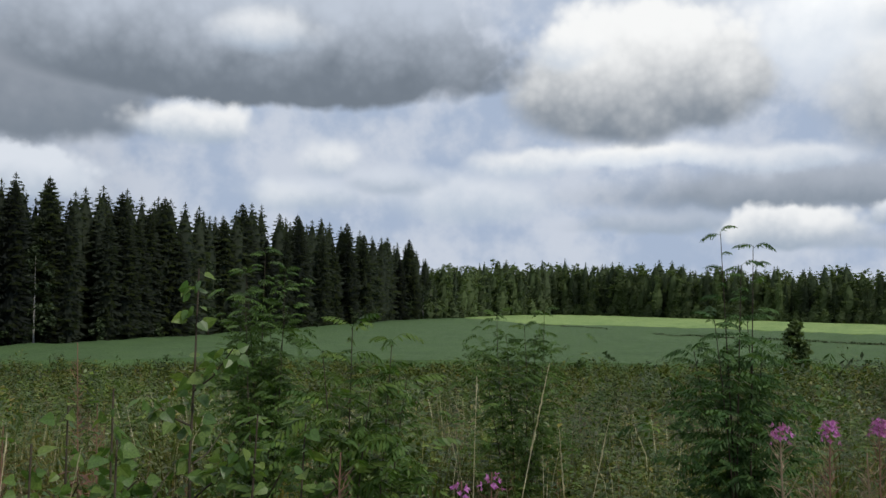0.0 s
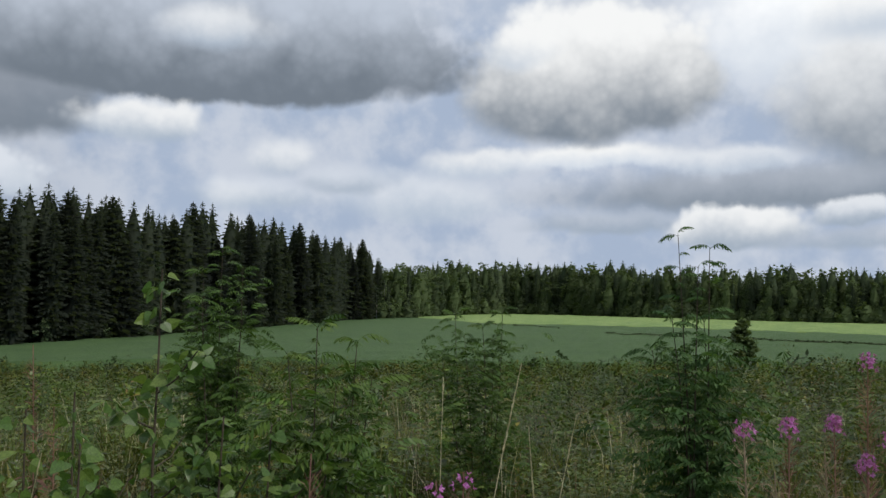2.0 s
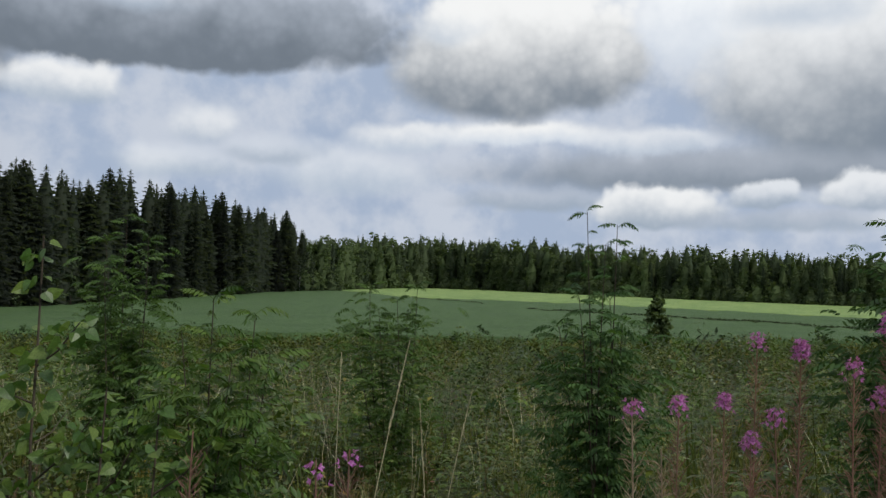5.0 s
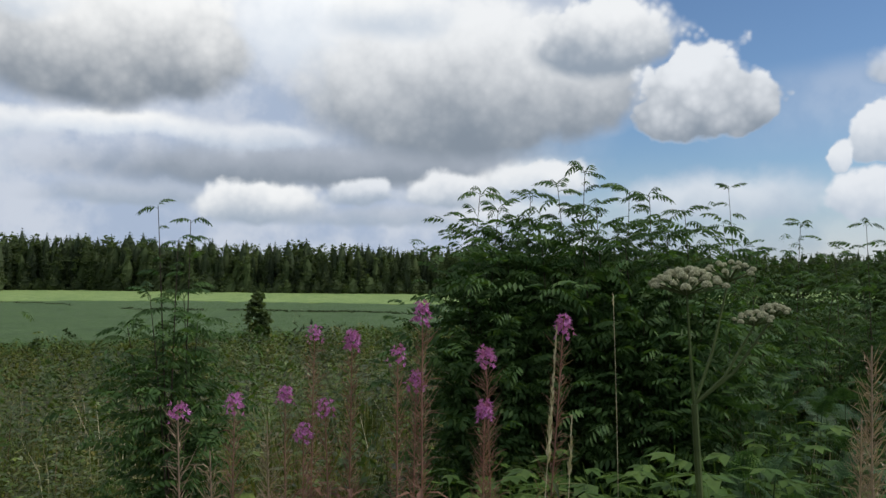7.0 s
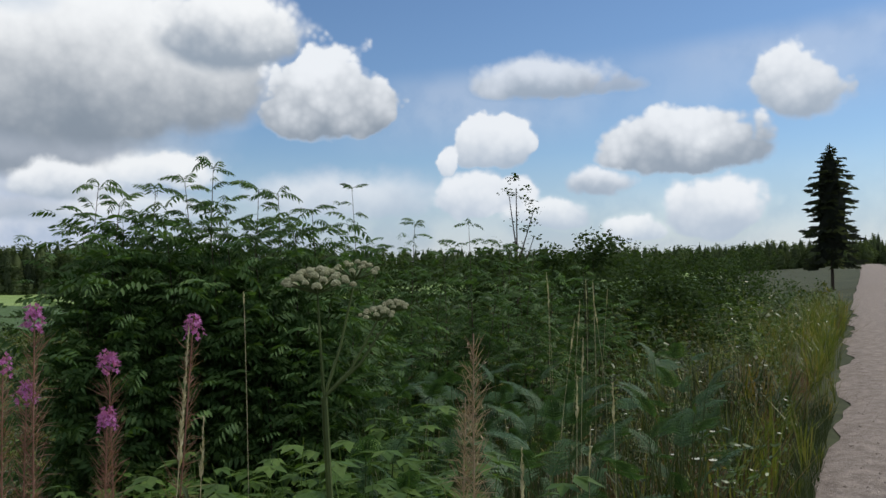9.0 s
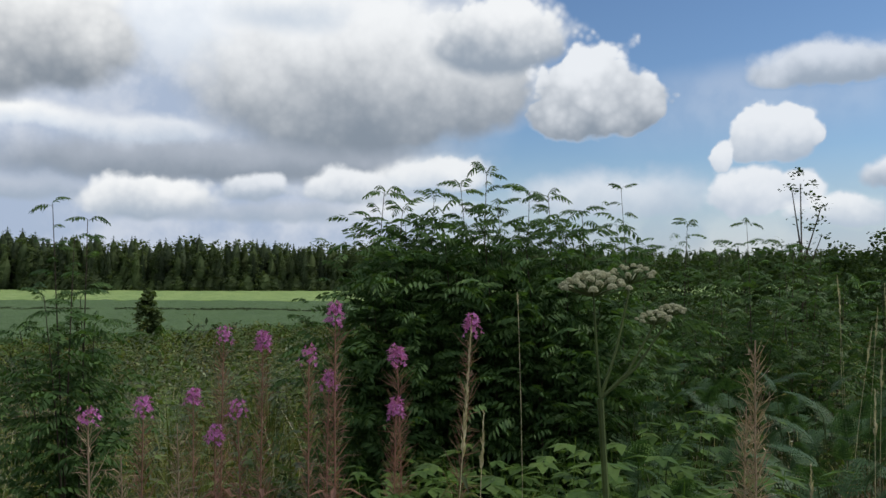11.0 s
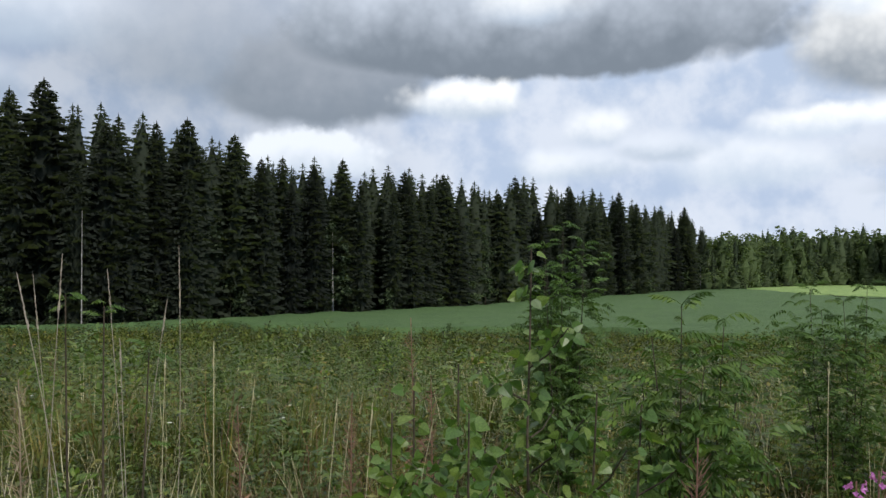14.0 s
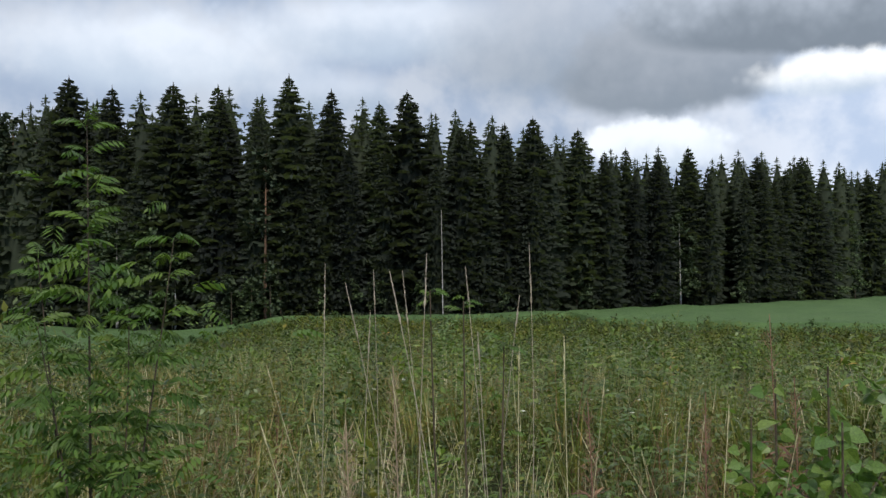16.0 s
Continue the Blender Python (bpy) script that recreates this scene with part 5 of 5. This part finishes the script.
def aspen(x, y, top, count, seed, label, size=0.046):
    r = random.Random(seed)
    z = zland(x, y)
    ob = thing("aspen_sapling", (x, y, z), label, "sapling")
    tip = Vector((top[0] - x, top[1] - y, top[2] - z))
    stem = Geo()
    stem.tube([tip * (i / 6) + Vector((0.012 * math.sin(i * 1.3), 0.01 * math.cos(i), 0)) for i in range(7)], 0.009, 0.003, 6)
    part("stem", stem, TWIG, ob)
    arms = [(0.0, tip * 0.0, tip, 0.35)]
    for i in range(9):
        t = 0.3 + 0.55 * i / 9
        a = i * 2.3 + r.uniform(-0.4, 0.4)
        L = r.uniform(0.22, 0.46) * (1.2 - t)
        s = tip * t
        e = s + Vector((math.cos(a) * L, math.sin(a) * L, L * r.uniform(0.5, 1.1)))
        g = Geo()
        g.tube([s, s.lerp(e, 0.5) + Vector((0, 0, -0.02)), e], 0.004, 0.002, 4)
        part("branch", g, TWIG, ob)
        arms.append((t, s, e, 0.25))
    for i in range(count):
        k = 0 if i % 4 == 0 else r.randrange(1, len(arms))
        _, s, e, lo = arms[k]
        t = r.uniform(0.45, 1.0) if k == 0 else r.uniform(lo, 1.05)
        p = s.lerp(e, t)
        a = r.random() * 6.28
        hang = Vector((math.cos(a), math.sin(a), r.uniform(-1.4, 0.5)))
        q = p + hang.normalized() * 0.035
        piece("leaf", r.choice(ASPEN), ob, axes(q, hang, (r.gauss(0, 1), r.gauss(0, 1), 0.7), size * r.uniform(0.6, 1.2)))
    return ob


aspen(-0.83, 2.89, (-0.85, 2.89, 1.71), 260, 2, "leafy aspen sapling with rounded yellow-green leaves")
aspen(-1.02, 2.74, (-1.06, 2.7, 1.32), 200, 5, "low aspen sucker with rounded green leaves")
aspen(-0.62, 2.72, (-0.6, 2.7, 1.24), 170, 6, "low aspen sucker with grey-green leaves")
aspen(-1.25, 2.95, (-1.3, 2.92, 1.24), 130, 7, "small aspen shoot with few rounded leaves")

aspen(-0.92, 2.5, (-0.95, 2.45, 1.2), 190, 8, "low aspen sucker with rounded green leaves", 0.05)
aspen(-1.2, 2.55, (-1.22, 2.5, 1.18), 180, 9, "low aspen sucker with grey-green leaves", 0.05)
aspen(-0.5, 2.95, (-0.48, 2.9, 1.18), 130, 10, "low aspen sucker with rounded green leaves", 0.05)

# fireweed
PETALS = []
for i in range(3):
    rr = random.Random(i)
    pg = Geo()
    for j in range(4):
        a = j * 1.571 + rr.uniform(-0.3, 0.3)
        pg.blade((0, 0, 0), (math.cos(a), 0.5, math.sin(a)), (0, 1, 0.2), 0.012, 0.009, 0.1)
    pg.blade((0, 0.002, 0), (0, 1, -0.4), (1, 0, 0), 0.016, 0.004, 0.1)
    PETALS.append(pg.mesh("flower", PETAL))


def fireweed(x, y, z1, seed, label, blooms=22, pods=60, dried=False, lean=0.05, group="fireweeds beside the road", seedy=True):
    r = random.Random(seed)
    z = zland(x, y)
    a0 = r.random() * 6.28
    foot = Vector((-lean * math.cos(a0), -lean * math.sin(a0), 0))
    ob = thing("fireweed", (x + foot.x, y + foot.y, z), label, "wild flower", group)
    h = z1 - z
    tip = Vector((-foot.x, -foot.y, h))

    def at(t):
        return tip * t + Vector((math.cos(a0 + 1), math.sin(a0 + 1), 0)) * 0.06 * t * (1 - t)
    g = Geo()
    g.tube([at(i / 6) - Vector((0, 0, 0.05 if i == 0 else 0)) for i in range(7)], 0.005, 0.0018, 5)
    part("stem", g, BUFF if dried else POD, ob)
    leaf = Geo()
    for i in range(110):
        t = 0.2 + 0.5 * i / 110
        a = i * 2.4 + r.uniform(-0.3, 0.3)
        L = r.uniform(0.08, 0.13)
        leaf.blade(at(t), (math.cos(a), math.sin(a), r.uniform(-0.4, 0.5)), (0, 0, 1), L, L * 0.17, 0.2, r.uniform(0, 0.4))
    tagged(part("foliage", leaf, RUST if dried or seed % 3 else FORB, ob), kind="stuff")
    pod = Geo()
    p0, p1 = (0.4, 0.97) if dried else (0.45, 0.95)
    pods = int(pods * (3.6 if dried else 5.0 if blooms else 2.6))
    for i in range(pods):
        t = p0 + (p1 - p0) * (i + r.uniform(-1, 1)) / pods
        a = r.random() * 6.28
        L = r.uniform(0.025, 0.11) * (1.2 - 0.55 * (t - p0) / (p1 - p0))
        w = Vector((math.cos(a), math.sin(a), r.uniform(0.2, 2.0) if t > 0.6 else r.uniform(-0.6, 1.4)))
        pod.blade(at(t), w, (math.cos(a + 1.5), math.sin(a + 1.5), 0.3), L, 0.0025, 0.3, r.uniform(-0.4, 0.4))
        if dried and r.random() < 0.5:
            pod.blade(at(t) + w.normalized() * L * 0.6, (r.gauss(0, 1), r.gauss(0, 1), r.gauss(0, 1)), (0, 0, 1), 0.025, 0.003)
    tagged(part("seed_head", pod, BUFF if dried else POD, ob), kind="stuff")
    blooms = int(blooms * 2.2)
    for i in range(blooms):
        t = 0.968 + 0.032 * i / max(1, blooms)
        a = i * 2.4 + r.uniform(-0.4, 0.4)
        w = Vector((math.cos(a), math.sin(a), r.uniform(-0.6, 0.7)))
        f = at(t) + w.normalized() * (0.025 * r.uniform(0.6, 1.2) * (1.1 - (t - 0.968) * 18))
        piece("flower", r.choice(PETALS), ob, axes(f, w, (0, 0, 1), r.uniform(0.55, 0.95)))
    return ob


FW = "magenta flowering fireweed with red-brown seed pods below the bloom"
fireweed(1.47, 2.65, 1.43, 1, FW, 14, 70)
fireweed(1.51, 2.46, 1.42, 2, FW, 34, 80)
fireweed(1.64, 2.39, 1.37, 3, FW, 14, 70)
fireweed(1.54, 2.09, 1.52, 4, FW, 24, 90)
fireweed(1.53, 2.11, 1.32, 14, FW, 18, 60)
fireweed(1.76, 2.08, 1.38, 5, FW, 26, 80)
fireweed(1.74, 2.06, 1.22, 15, FW, 26, 90)
fireweed(1.97, 1.96, 1.47, 6, "fireweed with a dark magenta tip and drooping brown pods", 24, 60, lean=0.2)
fireweed(1.42, 2.78, 1.21, 7, FW, 26, 40)
fireweed(1.12, 2.47, 1.25, 8, FW, 16, 70)
fireweed(0.86, 2.18, 1.29, 9, "fireweed going over with pale dried pods and few flowers", 9, 70, True)
fireweed(1.32, 2.28, 1.24, 10, FW, 12, 50)
fireweed(1.28, 2.34, 1.16, 16, FW, 16, 50)
fireweed(1.2, 2.42, 1.17, 11, "withered fireweed with curled buff seed pods", 0, 90, True)
fireweed(0.95, 2.2, 1.15, 17, "withered fireweed with curled buff seed pods", 0, 90, True)
fireweed(0.04, 1.85, 1.21, 12, "small magenta fireweed with thin dry pods", 4, 40)
fireweed(0.12, 2.1, 1.18, 13, FW, 5, 50)
fireweed(-0.27, 2.26, 1.2, 18, "rust-brown faded fireweed without flowers", 0, 110, False)
fireweed(-1.55, 3.6, 1.42, 19, "tall withered fireweed with rusty red pods", 0, 60, False)
fireweed(-1.42, 3.5, 1.18, 20, "withered red-brown fireweed stalk without flowers", 0, 80, False)
fireweed(-1.75, 3.4, 1.1, 25, "withered red-brown fireweed stalk without flowers", 0, 80, False)
fireweed(-2.2, 3.2, 1.05, 26, "withered red-brown fireweed stalk without flowers", 0, 80, False)
fireweed(2.16, 1.11, 1.43, 21, "withered orange-brown fireweed standing among bracken", 0, 130, True)
fireweed(2.2, 1.16, 1.25, 22, "withered orange-brown fireweed standing among bracken", 0, 120, True)
fireweed(-2.08, 1.68, 1.2, 23, "dry rust-coloured fireweed stalk in tall grass", 0, 90, True)
fireweed(-2.3, 2.1, 1.3, 24, "dry rust-coloured fireweed stalk in tall grass", 0, 70, True)


# tall grasses
def grass_stalk(x, y, tip, seed, spike=0.3, label="tall straw-coloured grass stalk with a narrow spike", mat=None, wide=0.006, fluff=1.0):
    r = random.Random(seed)
    z = zland(x, y)
    ob = thing("grass_stalk", (x, y, z), label, "grass", "tall grass stalks")
    t1 = Vector((tip[0] - x, tip[1] - y, tip[2] - z))
    bow = Vector((r.uniform(-1, 1), r.uniform(-1, 1), 0)) * 0.06

    def at(t):
        return t1 * t + bow * math.sin(math.pi * t)
    g = Geo()
    g.tube([at(i / 8) - Vector((0, 0, 0.05 if i == 0 else 0)) for i in range(9)], 0.0015, 0.001, 4)
    part("stem", g, mat or STRAW, ob)
    s = Geo()
    n = int(90 * spike / 0.3)
    for i in range(n):
        t = 1 - spike / t1.length * (1 - i / n)
        a = r.random() * 6.28
        d = (at(min(1, t + 0.02)) - at(t - 0.02)).normalized()
        w = d + Vector((math.cos(a), math.sin(a), 0)) * 0.25 * fluff
        s.blade(at(t), w, (math.cos(a + 1), math.sin(a + 1), 0.1), 0.024 * r.uniform(0.6, 1.2) * (1.2 - 0.8 * i / n), wide * 0.5 * (1.2 - 0.7 * i / n), 0.2)
    tagged(part("spike", s, mat or STRAW, ob), kind="stuff")
    b = Geo()
    for i in range(2):
        a = r.random() * 6.28
        p = at(0.3 + 0.2 * i)
        w = Vector((math.cos(a), math.sin(a), 1.2))
        b.blade(p, w, (0, 0, 1), 0.3, 0.006, 0.2, 0.25)
    tagged(part("leaf_blade", b, GRASS, ob), kind="stuff")
    return ob


grass_stalk(0.05, 2.06, (0.25, 2.0, 1.45), 1, 0.22, "long pale bleached grass stalk leaning over", fluff=0.5)
grass_stalk(0.27, 2.3, (0.31, 2.28, 1.26), 2, 0.2, fluff=0.5)
grass_stalk(0.28, 2.6, (0.5, 2.55, 1.26), 3, 0.15, fluff=0.5)
grass_stalk(0.15, 3.0, (0.12, 3.0, 1.33), 4, 0.05)
grass_stalk(1.26, 1.36, (1.34, 1.3, 1.5), 5, 0.28, "pale feathery reed grass stalk with a dense spike", wide=0.009)
grass_stalk(1.44, 1.46, (1.5, 1.43, 1.29), 6, 0.14, wide=0.008)
grass_stalk(2.36, 2.15, (2.36, 2.13, 1.53), 7, 0.05)
for i, (tx, ty, tz, sp) in enumerate([(-1.82, 2.25, 1.71, 0.2), (-1.84, 1.78, 1.68, 0.16), (-2.65, 2.1, 1.66, 0.22), (-1.85, 1.64, 1.63, 0.15), (-2.45, 2.02, 1.59, 0.2), (-1.89, 2.01, 1.64, 0.15), (-2.45, 2.31, 1.63, 0.2), (-2.67, 2.37, 1.63, 0.15), (-1.76, 2.11, 1.55, 0.1), (-2.2, 1.9, 1.5, 0.15), (-2.0, 2.2, 1.42, 0.1)]):
    rr = random.Random(100 + i)
    grass_stalk(tx + rr.uniform(-0.2, 0.2), ty + rr.uniform(-0.2, 0.2), (tx, ty, tz), 20 + i, sp, "tall grass stalk with a slender purplish-grey spike", SPIKE, 0.007, 0.5)
for i, (fx, fy, tx, ty, tz) in enumerate([(-2.3, 2.2, -2.63, 1.81, 1.31), (-1.75, 1.95, -1.92, 1.71, 1.34), (-1.5, 2.2, -1.3, 2.3, 1.25), (-1.9, 2.3, -1.55, 2.25, 1.3), (-1.44, 2.4, -1.25, 2.45, 1.22), (-1.35, 2.75, -1.1, 2.6, 1.15), (-2.0, 1.7, -2.25, 1.5, 1.2), (-1.6, 2.0, -1.72, 2.05, 1.4), (-1.55, 2.1, -1.66, 2.2, 1.42), (-1.5, 2.5, -1.44, 2.7, 1.13)]):
    grass_stalk(fx, fy, (tx, ty, tz), 50 + i, 0.08, "bent bleached straw stalk", fluff=0.4)
for i, (tx, ty, tz) in enumerate([(2.75, 1.05, 1.25), (2.95, 1.0, 1.2), (3.2, 1.2, 1.33), (3.5, 1.35, 1.38), (2.6, 0.95, 1.12), (4.2, 1.6, 1.42), (4.8, 1.75, 1.4), (5.2, 1.9, 1.5), (5.6, 2.1, 1.5), (4.5, 1.9, 1.5), (6.0, 2.2, 1.45), (1.9, 0.85, 1.2), (6.6, 2.3, 1.4), (5.4, 2.3, 1.55)]):
    rr = random.Random(200 + i)
    grass_stalk(tx + rr.uniform(-0.1, 0.1), ty + rr.uniform(-0.1, 0.1), (tx, ty, tz), 80 + i, 0.14, "tall straw-coloured grass on the roadside verge", wide=0.008)


# angelica
def angelica(x, y, heads, seed, label):
    r = random.Random(seed)
    z = zland(x, y)
    ob = thing("angelica", (x, y, z), label, "wild flower")
    knob = Geo()
    for i in range(46):
        t = (i + 0.5) / 46
        a = i * 2.4
        s = math.sqrt(1 - (1 - 1.2 * t) ** 2) if t < 0.9 else 0.9
        p = Vector((math.cos(a) * s, math.sin(a) * s, 1 - 1.2 * t))
        c = p * 0.8
        u = Vector((-math.sin(a), math.cos(a), 0))
        v = p.cross(u)
        k = 0.26 * r.uniform(0.8, 1.2)
        knob.add((c + u * k, c + v * k, c - u * k, c - v * k, c + p * 0.28), ((0, 1, 4), (1, 2, 4), (2, 3, 4), (3, 0, 4)))
    floret = knob.mesh("umbellet", UMBEL)
    trunk = Geo()
    fork = Vector((heads[0][0] - x, heads[0][1] - y, heads[0][2] - z)) * 0.86
    trunk.tube([(0, 0, -0.05), tuple(fork * 0.5), tuple(fork)], 0.008, 0.006, 8)
    part("stem", trunk, STEM, ob)
    for hx, hy, hz, R in heads:
        top = Vector((hx - x, hy - y, hz - z - R * 0.55))
        b = Geo()
        b.tube([tuple(fork), tuple(fork.lerp(top, 0.5) + Vector((0, 0, -0.02))), tuple(top)], 0.0034, 0.0022, 6)
        part("branch", b, STEM, ob)
        rays = Geo()
        n = 34 if R > 0.06 else 18
        for i in range(n):
            t = (i + 0.5) / n
            a = i * 2.4
            s = math.sqrt(t) * R
            e = top + Vector((math.cos(a) * s, math.sin(a) * s, R * (0.62 - 0.45 * t)))
            rays.tube([top, e], 0.0016, 0.0012, 3)
            piece("umbellet", floret, ob, Matrix.Translation(e) @ Matrix.Rotation(a, 4, "Z") @ Matrix.Scale(0.0082 * r.uniform(0.8, 1.15) * (1 if R > 0.06 else 0.7), 4))
        tagged(part("umbel_frame", rays, STEM, ob), kind="stuff")
    return ob


angelica(1.43, 0.96, [(1.385, 1.015, 1.605, 0.068), (1.46, 0.985, 1.62, 0.055), (1.455, 0.93, 1.535, 0.036), (1.51, 0.93, 1.545, 0.03)], 1, "tall angelica with cream domed flower umbels beside the road")


# bracken
def frond_mesh(seed):
    r = random.Random(seed)
    g = Geo()

    def at(t):
        return Vector((0, t, 0.55 * t - 0.62 * t * t))
    g.tube([at(i / 6) for i in range(7)], 0.012, 0.004, 3)
    n = 12
    for i in range(n):
        t = 0.25 + 0.75 * i / n
        L = 0.42 * (1.0 - t) ** 0.85 + 0.03
        for s in (-1, 1):
            d = Vector((s, 0.45, -0.12 + r.uniform(-0.1, 0.1))).normalized()
            m = max(3, int(9 * L / 0.42))
            for j in range(m):
                u = (j + 0.5) / m
                p = at(t) + d * L * u
                w = 0.1 * (1 - 0.72 * u) * (0.5 + L)
                for q in (-1, 1):
                    g.blade(p, Vector((0.25 * s, q, -0.12)), (0, 0, 1), w, w * 0.85, 0.1, 0.1, 0.42, True)
    return g.mesh("frond", FERN)


FRONDS = [frond_mesh(i) for i in range(3)]


def bracken(x, y, z1, count, seed, size=0.75):
    r = random.Random(seed)
    z = zland(x, y)
    ob = thing("bracken_fern", (x, y, z), "green bracken fern with spreading feathery fronds", "fern", "bracken beside the road")
    for i in range(count):
        a = 6.28 * i / count + r.uniform(-0.4, 0.4)
        hh = (z1 - z) * r.uniform(0.5, 0.85)
        g = Geo()
        foot = Vector((math.cos(a) * 0.03, math.sin(a) * 0.03, -0.04))
        e = Vector((math.cos(a) * 0.12, math.sin(a) * 0.12, hh))
        g.tube([foot, foot.lerp(e, 0.6) + Vector((0, 0, 0.02)), e], 0.005, 0.003, 4)
        part("stalk", g, STEM, ob)
        piece("frond", r.choice(FRONDS), ob, axes(e, (math.cos(a), math.sin(a), r.uniform(0.3, 1.5)), (0, 0, 1), size * r.uniform(0.75, 1.1)))
    return ob


fern_r = random.Random(12)
for i in range(40):
    a = fern_r.uniform(55, 76)
    d = fern_r.uniform(2.6, 5.8)
    bx, by = polar(a, d)
    bracken(bx, by, zland(bx, by) + 0.7 + 0.11 * d + fern_r.uniform(-0.1, 0.2), 6 + i % 3, 10 + i, 0.23)


# trees and shrubs standing singly
def lone_trees():
    r = random.Random(77)
    ob = make_broadleaf("juniper_shrub", 301, 2.8, 0.56, 80, 45, 0.14, FAR_BIRCH, TWIG, "dense dark rounded shrub at the field's edge", "", 0.0, False)
    ob.matrix_basis = pose(14.54, 35.1, zland(14.54, 35.1))
    ob = make_spruce(302, 8.2, 1.7, 22, 6, SPRUCE, "dark spruce with a ragged crown beside the road", "", 0.2)
    ob.matrix_basis = pose(*polar(84.3, 52), zland(*polar(84.3, 52)))
    bushes = [(69.8, 14, 2.1, 1.1), (67.0, 15, 1.9, 1.0), (73.0, 16, 1.7, 1.3), (63.5, 12, 1.9, 1.0), (76.5, 20, 1.8, 1.4), (58, 14, 1.9, 1.2), (50, 16, 1.7, 1.3), (79.5, 26, 1.9, 1.6), (54, 18, 1.8, 1.6), (60.5, 20, 1.9, 1.8), (65.5, 22, 1.9, 1.8), (71, 24, 2.0, 2.0), (75, 15, 1.3, 1.2), (78, 19, 1.5, 1.5)]
    for i, (a, d, h, w) in enumerate(bushes):
        ob = make_broadleaf("willow_shrub", 310 + i, h + 0.3, w, 60, 90, 0.065, ROWAN_FAR, TWIG, "dense dark green willow bush by the road", "bushes along the road", 0.02, False)
        x, y = polar(a, d)
        ob.matrix_basis = pose(x, y, zland(x, y), 0, 0, r.uniform(0, 360))
    ob = make_broadleaf("birch_sapling", 330, 3.5, 0.42, 20, 18, 0.05, ROWAN_FAR, TWIG, "thin young birch with a sparse open crown", "", 0.5, False)
    x, y = polar(64.8, 13)
    ob.matrix_basis = pose(x, y, zland(x, y))
    for i in range(26):
        a = r.uniform(-66, 34)
        d = float(near_edge(a)) - r.uniform(0.5, 7)
        h = r.uniform(0.7, 1.5)
        ob = make_broadleaf("meadow_shrub", 340 + i, h, h * 0.4, 9, 22, 0.14, ROWAN_FAR, TWIG, "small dark shrub at the meadow's far edge", "shrubs at the field's edge", 0.05, False)
        x, y = polar(a, d)
        ob.matrix_basis = pose(x, y, zland(x, y))
    # leafless pale trunk at the forest's edge
    x, y = polar(-41.5, 77.2)
    ob = thing("dead_tree", (x, y, zland(x, y)), "bare pale trunk of a dead tree before dark spruces", "tree")
    part("trunk", trunk_geo(10.2, 0.06, 0.02), BIRCH_BARK, ob)


lone_trees()
